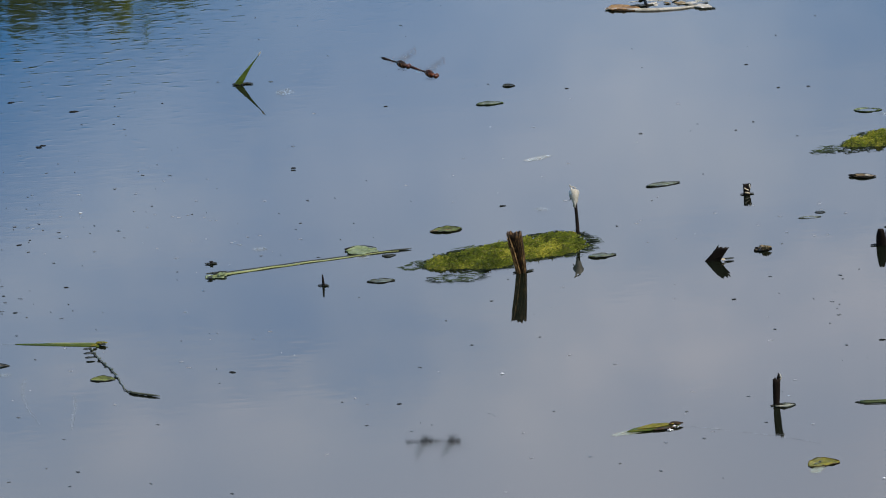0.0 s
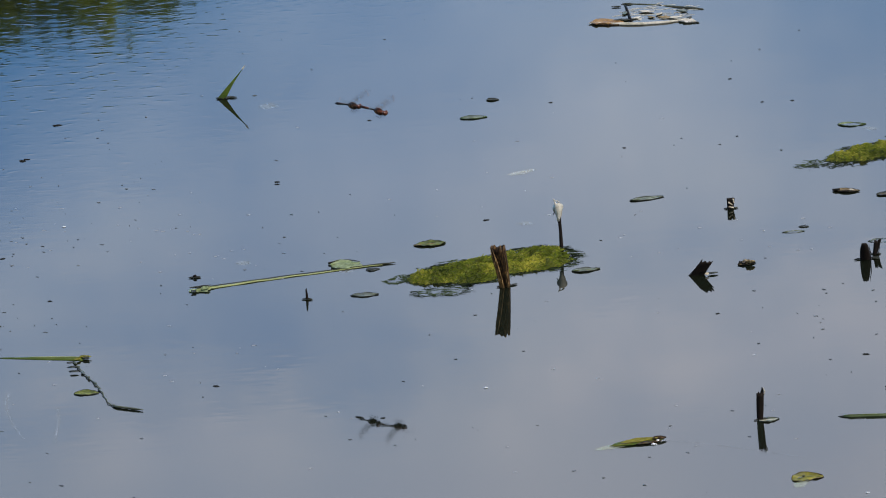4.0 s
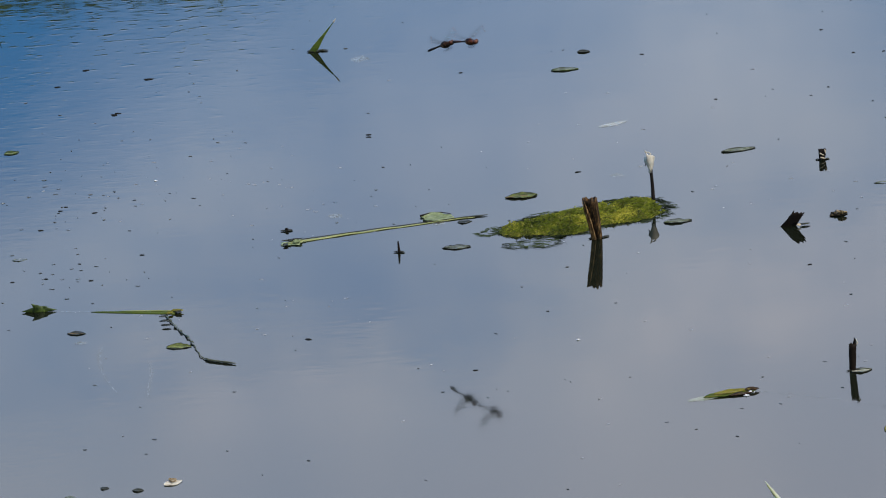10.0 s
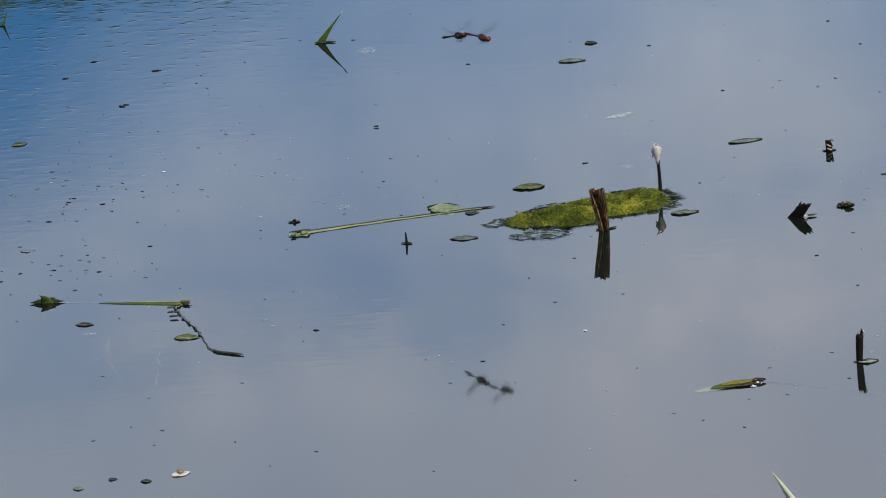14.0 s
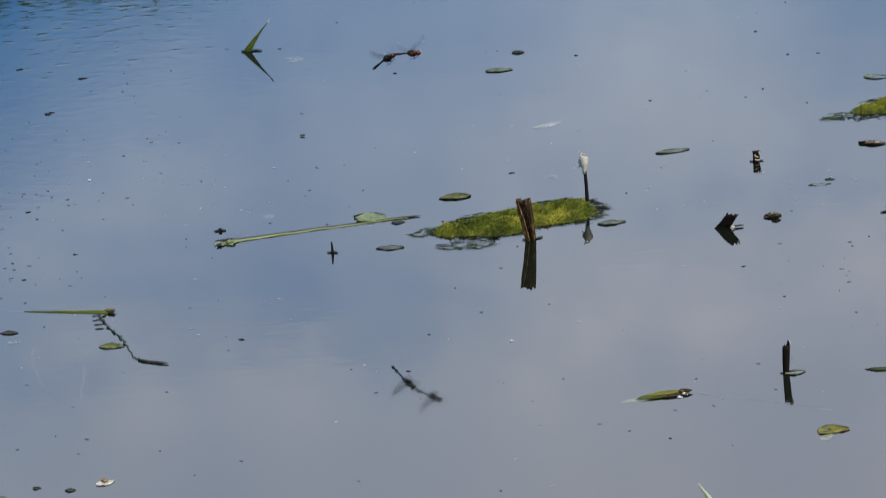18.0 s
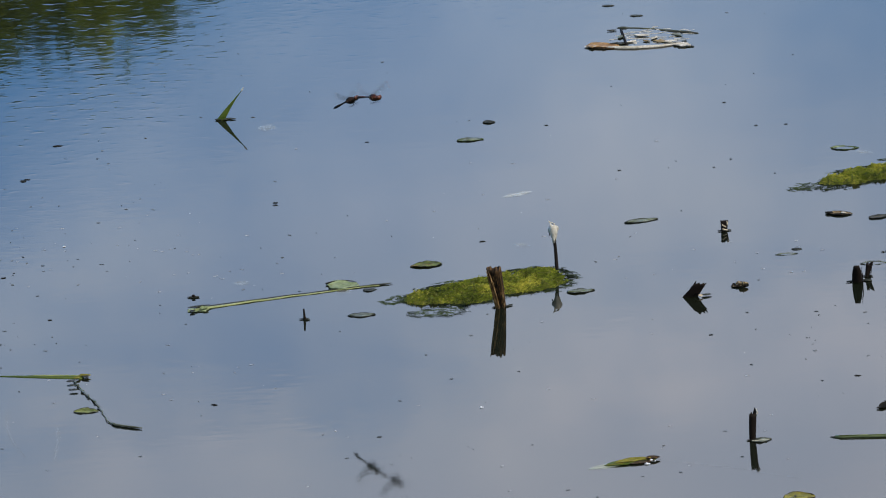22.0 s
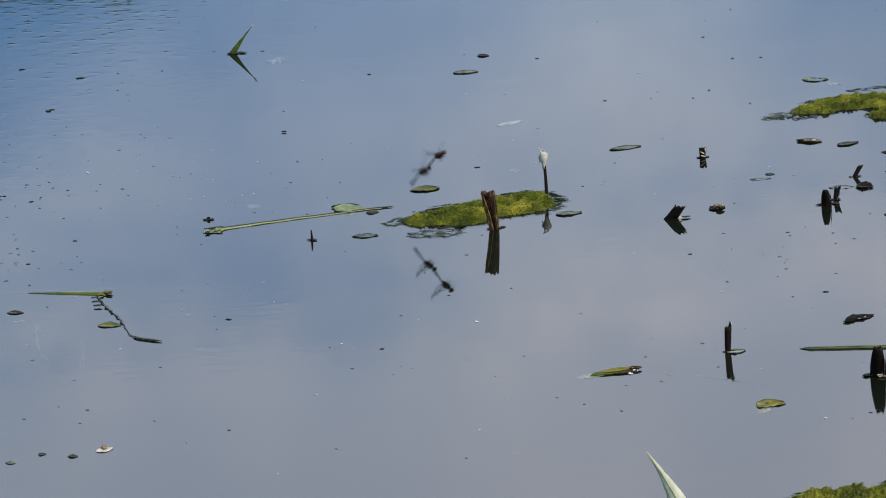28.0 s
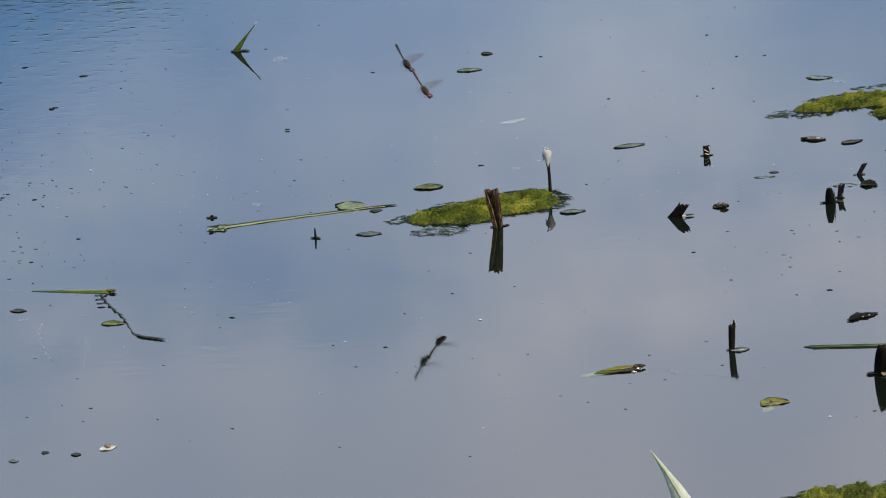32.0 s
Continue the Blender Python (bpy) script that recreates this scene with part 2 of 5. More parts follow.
def water_material():
    """Murky pond water: sky and things mirrored by Fresnel over a dim brown body that lets shallow things show."""
    m, n, k, out = base_nodes("pond_water")
    co = n.new("ShaderNodeTexCoord")
    calm = n.new("ShaderNodeTexNoise")
    calm.inputs["Scale"].default_value = 3.2
    calm.inputs["Detail"].default_value = 2.0
    k.new(co.outputs["Object"], calm.inputs["Vector"])
    # the breeze reaches the far water more than the near
    sep = n.new("ShaderNodeSeparateXYZ")
    k.new(co.outputs["Object"], sep.inputs[0])
    far = n.new("ShaderNodeMapRange")
    for key, v in (("From Min", 12.7), ("From Max", 14.3), ("To Min", 0.0), ("To Max", 1.0)):
        far.inputs[key].default_value = v
    side = math_node(n, k, "MULTIPLY", sep.outputs[0], 1.3)
    k.new(math_node(n, k, "SUBTRACT", sep.outputs[1], side), far.inputs["Value"])
    amp = n.new("ShaderNodeMapRange")
    for key, v in (("From Min", 0.38), ("From Max", 0.62), ("To Min", 0.30), ("To Max", 0.70)):
        amp.inputs[key].default_value = v
    k.new(calm.outputs[0], amp.inputs["Value"])
    gain = math_node(n, k, "ADD", amp.outputs[0], math_node(n, k, "MULTIPLY", far.outputs[0], 0.12))
    chop = n.new("ShaderNodeTexNoise")
    chop.inputs["Scale"].default_value = 25.0
    chop.inputs["Detail"].default_value = 2.0
    k.new(co.outputs["Object"], chop.inputs["Vector"])
    close = n.new("ShaderNodeMapRange")
    for key, v in (("From Min", 11.50), ("From Max", 11.16), ("To Min", 0.0), ("To Max", 1.0)):
        close.inputs[key].default_value = v
    k.new(sep.outputs[1], close.inputs["Value"])
    gain = math_node(n, k, "ADD", gain, math_node(n, k, "MULTIPLY", close.outputs[0], 0.12))
    heights = []
    for scale, weight, st in ((46.0, 0.36, (0.6, 1.0, 1.0)), (85.0, 0.22, (0.35, 1.0, 1.0)), (9.0, 0.5, (0.6, 1.0, 1.0)), (14.0, 0.28, (0.4, 1.0, 1.0))):
        mp = n.new("ShaderNodeMapping")
        mp.inputs["Scale"].default_value = st
        mp.inputs["Rotation"].default_value = (0, 0, 0.12)
        k.new(co.outputs["Object"], mp.inputs[0])
        t = n.new("ShaderNodeTexNoise")
        t.inputs["Scale"].default_value = scale
        t.inputs["Detail"].default_value = 1.5
        k.new(mp.outputs[0], t.inputs["Vector"])
        heights.append(math_node(n, k, "MULTIPLY", t.outputs[0], weight))
    h = math_node(n, k, "ADD", math_node(n, k, "ADD", heights[0], heights[1]), math_node(n, k, "ADD", heights[2], heights[3]))
    h = math_node(n, k, "MULTIPLY", h, gain)
    h = math_node(n, k, "ADD", h, math_node(n, k, "MULTIPLY", math_node(n, k, "MULTIPLY", chop.outputs[0], 0.55), far.outputs[0]))
    flick = n.new("ShaderNodeTexNoise")
    flick.inputs["Scale"].default_value = 58.0
    flick.inputs["Detail"].default_value = 1.5
    flick_map = n.new("ShaderNodeMapping")
    flick_map.inputs["Scale"].default_value = (0.85, 1.0, 1.0)
    k.new(co.outputs["Object"], flick_map.inputs[0])
    k.new(flick_map.outputs[0], flick.inputs["Vector"])
    h = math_node(n, k, "ADD", h, math_node(n, k, "MULTIPLY", math_node(n, k, "MULTIPLY", flick.outputs[0], 0.12), far.outputs[0]))
    # single wavelets, scattered over the breezy side
    gust = n.new("ShaderNodeMapRange")
    for key, v in (("From Min", 13.0), ("From Max", 14.0), ("To Min", 0.0), ("To Max", 1.0)):
        gust.inputs[key].default_value = v
    k.new(math_node(n, k, "SUBTRACT", sep.outputs[1], side), gust.inputs["Value"])
    wavelet_map = n.new("ShaderNodeMapping")
    wavelet_map.inputs["Scale"].default_value = (0.55, 1.0, 1.0)
    k.new(co.outputs["Object"], wavelet_map.inputs[0])
    wavelet = n.new("ShaderNodeTexNoise")
    wavelet.inputs["Scale"].default_value = 66.0
    wavelet.inputs["Detail"].default_value = 1.0
    k.new(wavelet_map.outputs[0], wavelet.inputs["Vector"])
    crest = math_node(n, k, "MULTIPLY", math_node(n, k, "MAXIMUM", math_node(n, k, "SUBTRACT", wavelet.outputs[0], 0.60), 0.0), 2.1)
    h = math_node(n, k, "ADD", h, math_node(n, k, "MULTIPLY", crest, gust.outputs[0]))
    crisp = n.new("ShaderNodeTexNoise")
    crisp.inputs["Scale"].default_value = 80.0
    crisp.inputs["Detail"].default_value = 1.0
    crisp_map = n.new("ShaderNodeMapping")
    crisp_map.inputs["Scale"].default_value = (0.7, 1.0, 1.0)
    k.new(co.outputs["Object"], crisp_map.inputs[0])
    k.new(crisp_map.outputs[0], crisp.inputs["Vector"])
    h = math_node(n, k, "ADD", h, math_node(n, k, "MULTIPLY", math_node(n, k, "MULTIPLY", crisp.outputs[0], math_node(n, k, "MULTIPLY", gain, 0.55)), close.outputs[0]))
    bump = n.new("ShaderNodeBump")
    bump.inputs["Strength"].default_value = 1.0
    bump.inputs["Distance"].default_value = RIPPLE
    k.new(h, bump.inputs["Height"])
    murk = n.new("ShaderNodeTexNoise")
    murk.inputs["Scale"].default_value = 2.2
    murk.inputs["Detail"].default_value = 3.0
    k.new(co.outputs["Object"], murk.inputs["Vector"])
    ramp = n.new("ShaderNodeValToRGB")
    ramp.color_ramp.elements[0].position, ramp.color_ramp.elements[1].position = 0.35, 0.65
    ramp.color_ramp.elements[0].color, ramp.color_ramp.elements[1].color = (0.006, 0.008, 0.005, 1), (0.011, 0.013, 0.008, 1)
    k.new(murk.outputs[0], ramp.inputs[0])
    body = n.new("ShaderNodeBsdfDiffuse")
    k.new(ramp.outputs[0], body.inputs[0])
    gl = n.new("ShaderNodeBsdfGlossy")
    k.new(math_node(n, k, "ADD", math_node(n, k, "MULTIPLY", math_node(n, k, "MAXIMUM", close.outputs[0], math_node(n, k, "MULTIPLY", far.outputs[0], 0.22)), 0.048), 0.012), gl.inputs["Roughness"])
    k.new(bump.outputs[0], gl.inputs["Normal"])
    fr = n.new("ShaderNodeFresnel")
    fr.inputs["IOR"].default_value = 1.33
    mx = n.new("ShaderNodeMixShader")
    k.new(fr.outputs[0], mx.inputs[0])
    k.new(body.outputs[0], mx.inputs[1])
    k.new(gl.outputs[0], mx.inputs[2])
    k.new(mx.outputs[0], out.inputs[0])
    return m


def wing_material():
    m, n, k, out = base_nodes("wing_membrane")
    p = n.new("ShaderNodeBsdfPrincipled")
    p.inputs["Base Color"].default_value = (0.07, 0.055, 0.04, 1)
    p.inputs["Roughness"].default_value = 0.25
    t = n.new("ShaderNodeBsdfTransparent")
    co = n.new("ShaderNodeTexCoord")
    v = n.new("ShaderNodeTexVoronoi")
    v.feature = "DISTANCE_TO_EDGE"
    v.inputs["Scale"].default_value = 700.0
    k.new(co.outputs["Object"], v.inputs["Vector"])
    vein = math_node(n, k, "LESS_THAN", v.outputs["Distance"], 0.07)
    fac = math_node(n, k, "ADD", math_node(n, k, "MULTIPLY", vein, 0.22), 0.08)
    mx = n.new("ShaderNodeMixShader")
    k.new(fac, mx.inputs[0])
    k.new(t.outputs[0], mx.inputs[1])
    k.new(p.outputs[0], mx.inputs[2])
    k.new(mx.outputs[0], out.inputs[0])
    return m


def drowned(name, dark, light, show):
    """Pale rotting stuff awash in murky water, which lets little of it show."""
    m = grained(name, dark, light, 0.9, 300, 60, 0.0, vary=0.05, gloss=0.0)
    n, k = m.node_tree.nodes, m.node_tree.links
    end = [q for q in n if q.type == "OUTPUT_MATERIAL"][0]
    solid = end.inputs[0].links[0].from_socket
    murk = n.new("ShaderNodeMixShader")
    murk.inputs[0].default_value = show
    k.new(n.new("ShaderNodeBsdfTransparent").outputs[0], murk.inputs[1])
    k.new(solid, murk.inputs[2])
    k.new(murk.outputs[0], end.inputs[0])
    return m


RIPPLE = 0.00009
WATER = water_material()
MUD = grained("pond_mud", (0.016, 0.014, 0.009), (0.034, 0.030, 0.020), 0.9, 30, 1.5, 0.004, vary=0.0)
EARTH = grained("bank_grass", (0.03, 0.05, 0.012), (0.09, 0.12, 0.03), 0.9, 3, 0.2, 0.02, third=(0.06, 0.07, 0.03), vary=0.0)
ALGAE = grained("algae_green", (0.016, 0.028, 0.003), (0.34, 0.30, 0.026), 0.8, 430, 26, 0.005, 0.08, third=(0.130, 0.135, 0.020), vary=0.06, gloss=0.2)
ALGAE_DARK = grained("algae_dark", (0.008, 0.014, 0.006), (0.045, 0.062, 0.022), 0.85, 480, 60, 0.0, 0.0, vary=0.1, gloss=0.05)
ALGAE_WET = grained("algae_wet_black", (0.004, 0.006, 0.003), (0.016, 0.022, 0.010), 0.8, 480, 60, 0.0, 0.0, vary=0.1, gloss=0.05)
STRAND = grained("algae_strand", (0.010, 0.020, 0.002), (0.39, 0.36, 0.045), 0.75, 260, 22, 0.0, 0.25, third=(0.13, 0.16, 0.012), vary=0.0, gloss=0.12)
REED_DARK = grained("rotten_reed", (0.004, 0.003, 0.0025), (0.015, 0.010, 0.007), 0.8, 500, 60, 0.001, stretch=(1, 1, 0.12), vary=0.2, gloss=0.15)
REED_BROWN = grained("brown_reed", (0.006, 0.004, 0.002), (0.15, 0.08, 0.026), 0.6, 620, 320, 0.0012, stretch=(1, 1, 0.035), third=(0.030, 0.017, 0.008), vary=0.15, gloss=0.2)
REED_PALE = grained("pale_reed_pith", (0.28, 0.21, 0.13), (0.62, 0.54, 0.40), 0.6, 400, 80, 0.0006, stretch=(1, 1, 0.2), vary=0.15)
BUD_WHITE = grained("dry_white_bud", (0.34, 0.30, 0.22), (0.74, 0.70, 0.60), 0.6, 500, 120, 0.0006, 0.15, vary=0.05)
STALK = grained("dark_wet_stalk", (0.012, 0.014, 0.009), (0.11, 0.12, 0.07), 0.7, 500, 60, 0.0005, stretch=(1, 1, 0.2), vary=0.1)
BLADE_GREEN = grained("green_blade", (0.06, 0.11, 0.012), (0.18, 0.24, 0.035), 0.45, 350, 40, 0.0004, 0.45, stretch=(0.1, 1, 1), vary=0.12)
BLADE_PALE = grained("pale_blade", (0.58, 0.61, 0.44), (0.84, 0.85, 0.68), 0.5, 300, 40, 0.0004, 0.4, stretch=(1, 1, 0.15), vary=0.05)
STEM_PALE = grained("pale_green_stem", (0.21, 0.25, 0.07), (0.50, 0.52, 0.21), 0.5, 400, 50, 0.0005, 0.15, stretch=(0.08, 1, 1), vary=0.1)
STEM_DULL = grained("dull_green_stem", (0.05, 0.075, 0.03), (0.15, 0.185, 0.085), 0.6, 350, 40, 0.0004, 0.1, stretch=(0.1, 1, 1), vary=0.1, gloss=0.2)
LEAF_GREEN = grained("floating_leaf_green", (0.035, 0.05, 0.016), (0.20, 0.23, 0.06), 0.6, 300, 70, 0.0005, 0.15, third=(0.11, 0.13, 0.03), vary=0.2, gloss=0.2)
LEAF_DEEP = grained("deep_green_leaf", (0.012, 0.022, 0.005), (0.085, 0.125, 0.020), 0.5, 300, 70, 0.0005, 0.1, third=(0.035, 0.06, 0.010), vary=0.1, gloss=0.25)
LEAF_DARK = grained("rotting_leaf_dark", (0.010, 0.012, 0.010), (0.050, 0.052, 0.036), 0.55, 300, 80, 0.0006, vary=0.3, gloss=0.2)
LEAF_BLACK = grained("sodden_leaf_black", (0.004, 0.004, 0.003), (0.022, 0.020, 0.015), 0.8, 400, 110, 0.0008, vary=0.15, gloss=0.05)
PALE_SHRED = grained("bleached_shreds", (0.20, 0.20, 0.17), (0.50, 0.48, 0.42), 0.85, 420, 70, 0.0, vary=0.0, gloss=0.1)
REED_GOLD = grained("golden_brown_fibre", (0.030, 0.016, 0.006), (0.46, 0.29, 0.12), 0.6, 700, 260, 0.001, stretch=(1, 1, 0.03), third=(0.14, 0.08, 0.03), vary=0.1, gloss=0.2)
PALE_WET = drowned("drowned_pale_leaf", (0.58, 0.64, 0.40), (0.80, 0.84, 0.62), 0.14)
LEAF_BROWN = grained("curled_leaf_brown", (0.012, 0.009, 0.006), (0.34, 0.26, 0.15), 0.5, 300, 110, 0.0006, 0.05, third=(0.09, 0.065, 0.03), vary=0.0)
# its pale lengthwise streaks paint in the sky mirrored by a wet film
LEAF_GREY = grained("grey_leaf_sky_streaked", (0.016, 0.021, 0.012), (0.20, 0.22, 0.15), 0.4, 900, 300, 0.0004, stretch=(0.13, 1, 1), third=(0.075, 0.088, 0.052), vary=0.2, gloss=0.35)
LEAF_TAN = grained("dead_leaf_tan", (0.10, 0.07, 0.035), (0.42, 0.32, 0.17), 0.55, 300, 90, 0.0006, 0.1, third=(0.24, 0.17, 0.08), vary=0.2)
LEAF_YELLOW = grained("yellowing_leaf", (0.14, 0.13, 0.016), (0.36, 0.31, 0.03), 0.5, 300, 60, 0.0005, 0.2, third=(0.22, 0.20, 0.024), vary=0.05, gloss=0.2)
LEAF_ORANGE = grained("rusty_reed_end", (0.13, 0.065, 0.022), (0.44, 0.26, 0.10), 0.55, 300, 70, 0.0005, 0.1, vary=0.05)
PETAL = grained("cream_petal", (0.52, 0.46, 0.36), (0.80, 0.76, 0.66), 0.45, 300, 80, 0.0004, 0.2, vary=0.05)
SUNKEN = drowned("sunken_pale_leaf", (0.60, 0.64, 0.56), (0.82, 0.84, 0.74), 0.055)
FAINT = drowned("deep_pale_stalk", (0.60, 0.60, 0.52), (0.80, 0.80, 0.70), 0.028)
DROWNED = drowned("drowned_white_leaf", (0.62, 0.66, 0.58), (0.86, 0.86, 0.78), 0.16)
SAGE = grained("sage_green_leaf", (0.13, 0.18, 0.08), (0.34, 0.40, 0.22), 0.6, 300, 70, 0.0005, 0.15, vary=0.1, gloss=0.2)
SPECK = grained("drifting_specks", (0.016, 0.021, 0.024), (0.110, 0.122, 0.125), 0.4, 90, 9, 0.0, vary=0.0)
FLECK = grained("pale_fleck", (0.22, 0.23, 0.24), (0.45, 0.46, 0.46), 0.6, 90, 9, 0.0, vary=0.0)
FOAM = grained("foam_bubble", (0.60, 0.61, 0.63), (0.80, 0.80, 0.80), 0.12, 300, 60, 0.0, vary=0.0, gloss=0.8)
CHITIN_RED = grained("red_brown_chitin", (0.005, 0.002, 0.001), (0.20, 0.050, 0.014), 0.5, 700, 240, 0.0003, third=(0.030, 0.008, 0.003), vary=0.0, gloss=0.3)
CHITIN_BROWN = grained("dark_brown_chitin", (0.003, 0.002, 0.001), (0.075, 0.030, 0.012), 0.55, 700, 240, 0.0003, third=(0.012, 0.006, 0.003), vary=0.0, gloss=0.3)
CHITIN_BLACK = grained("black_chitin", (0.006, 0.005, 0.004), (0.022, 0.014, 0.010), 0.35, 900, 160, 0.0, vary=0.0)
EYE_RED = grained("dark_red_eye", (0.03, 0.008, 0.004), (0.15, 0.045, 0.02), 0.25, 900, 200, 0.0, vary=0.0, gloss=0.7)
WING = wing_material()
STRIPE = grained("tan_stripe", (0.08, 0.035, 0.012), (0.26, 0.13, 0.05), 0.5, 900, 200, 0.0, vary=0.0)
STIGMA = grained("wing_spot", (0.10, 0.04, 0.015), (0.22, 0.09, 0.03), 0.5, 900, 200, 0.0, vary=0.0)
BARK = grained("tree_bark", (0.03, 0.024, 0.017), (0.11, 0.09, 0.065), 0.9, 14, 2, 0.02, stretch=(1, 1, 0.25), vary=0.15)
FOLIAGE = grained("tree_foliage", (0.09, 0.14, 0.014), (0.56, 0.60, 0.07), 0.6, 9, 2.4, 0.0, 0.5, third=(0.27, 0.33, 0.035), vary=0.2)

# ---- helpers for things ----


def mesh_of(name, bm, material, smooth=True):
    me = bpy.data.meshes.new(name)
    bmesh.ops.recalc_face_normals(bm, faces=bm.faces)
    bm.to_mesh(me)
    bm.free()
    if smooth:
        for f in me.polygons:
            f.use_smooth = True
    me.materials.append(material)
    return me


def part(name, bm, material, parent, label="", m=None, smooth=True):
    ob = new(name, mesh_of(name, bm, material, smooth))
    ob.parent = parent
    if m is not None:
        ob.matrix_basis = m
    if label:
        tagged(ob, label)
    return ob


def thing(name, m, label, category, group=""):
    ob = new(name)
    ob.empty_display_size = 0.02
    ob.matrix_basis = m
    return tagged(ob, label, category, group)


def raw_part(name, verts, faces, material, parent, kind="", label=""):
    me = bpy.data.meshes.new(name)
    me.from_pydata(verts, [], faces)
    me.materials.append(material)
    ob = new(name, me)
    ob.parent = parent
    return tagged(ob, label, kind=kind)


def loft(rings, cap=True):
    """A skin over rings of equal count, closed round each ring."""
    bm = bmesh.new()
    vs = [[bm.verts.new(p) for p in r] for r in rings]
    c = len(rings[0])
    for a, b in zip(vs, vs[1:]):
        for i in range(c):
            bm.faces.new((a[i], a[(i + 1) % c], b[(i + 1) % c], b[i]))
    if cap:
        bm.faces.new(vs[0])
        bm.faces.new(vs[-1])
    return bm


def tube(path, radii, sides=8, flat=1.0):
    """A tapered round or flattened stem along a path of points."""
    rings = []
    pts = [Vector(p) for p in path]
    for i, p in enumerate(pts):
        d = (pts[min(i + 1, len(pts) - 1)] - pts[max(i - 1, 0)]).normalized()
        a = d.cross(Vector((0.13, 0.07, 1))).normalized()
        if d.z > 0.9:
            a = Vector((1, 0, 0))
        b = a.cross(d).normalized()
        r = radii[i] if isinstance(radii, (list, tuple)) else radii
        rings.append([p + a * r * math.cos(2 * math.pi * j / sides) + b * r * flat * math.sin(2 * math.pi * j / sides) for j in range(sides)])
    return loft(rings)


def bent(a, b, n=10, sag=(0, 0, 0), jitter=0.0, seed=0):
    """Points from a to b on an arc that leaves the chord by sag."""
    rnd = random.Random(seed)
    a, b, s = Vector(a), Vector(b), Vector(sag)
    out = []
    for i in range(n):
        u = i / (n - 1)
        j = Vector((rnd.uniform(-1, 1), rnd.uniform(-1, 1), rnd.uniform(-0.4, 0.4))) * jitter * (0 < i < n - 1)
        out.append(a.lerp(b, u) + s * 4 * u * (1 - u) + j)
    return out


def leaf_point(s, v, length, width, curl, arch, blunt, lean, ragged, seed, fold):
    """A place on a leaf that lies along x: s runs from stalk to tip, v from rim to rim. Each seed gives its own skew and torn rim."""
    off = Vector((seed * 3.7, seed * 1.3, 0))
    skew = 0.85 + 0.28 * noise.noise(Vector((seed * 1.9, 0.5, 2.5)))
    half = width / 2 * max(0.02, math.sin(math.pi * s ** skew)) ** blunt
    half *= 1 + 0.35 * v * noise.noise(Vector((seed * 2.3, 4.5, 0.5)))
    wob = 1 + ragged * (2 * noise.noise(off + Vector((s * 6, v * 2, 0))) + 1.4 * noise.noise(off + Vector((s * 17, v * 2, 3))) * abs(v))
    x = (s - 0.5) * length + 0.03 * length * noise.noise(off + Vector((v * 2, s * 3, 5)))
    y = v * half * wob + lean * length * (s - 0.5) ** 2
    z = curl * abs(v) ** 2.2 * half + arch * length * 4 * (s - 0.5) ** 2 + fold * v * half
    return x, y, z + 0.05 * width * noise.noise(off + Vector((s * 5, v * 2.5, 9)))


def leaf_bm(length, width, curl=0.2, arch=0.0, thick=0.0009, blunt=0.8, lean=0.0, ragged=0.11, seed=0, nl=18, nw=8, fold=0.0, relief=1.0):
    """A leaf lying on z=0 along x: pointed ends, edges that curl up, a torn rim and a real thickness."""
    bm = bmesh.new()
    layers = []
    for top in (0, 1):
        grid = []
        for i in range(nl + 1):
            row = []
            for j in range(nw + 1):
                x, y, z = leaf_point(i / nl, 2 * j / nw - 1, length, width, curl, arch, blunt, lean, ragged, seed, fold)
                row.append(bm.verts.new((x, y, z * relief + (thick if top else 0))))
            grid.append(row)
        layers.append(grid)
    for grid in layers:
        for i in range(nl):
            for j in range(nw):
                bm.faces.new((grid[i][j], grid[i + 1][j], grid[i + 1][j + 1], grid[i][j + 1]))
    lo, up = layers
    for i in range(nl):
        for j in (0, nw):
            bm.faces.new((lo[i][j], lo[i + 1][j], up[i + 1][j], up[i][j]))
    for j in range(nw):
        for i in (0, nl):
            bm.faces.new((lo[i][j], lo[i][j + 1], up[i][j + 1], up[i][j]))
    return bm


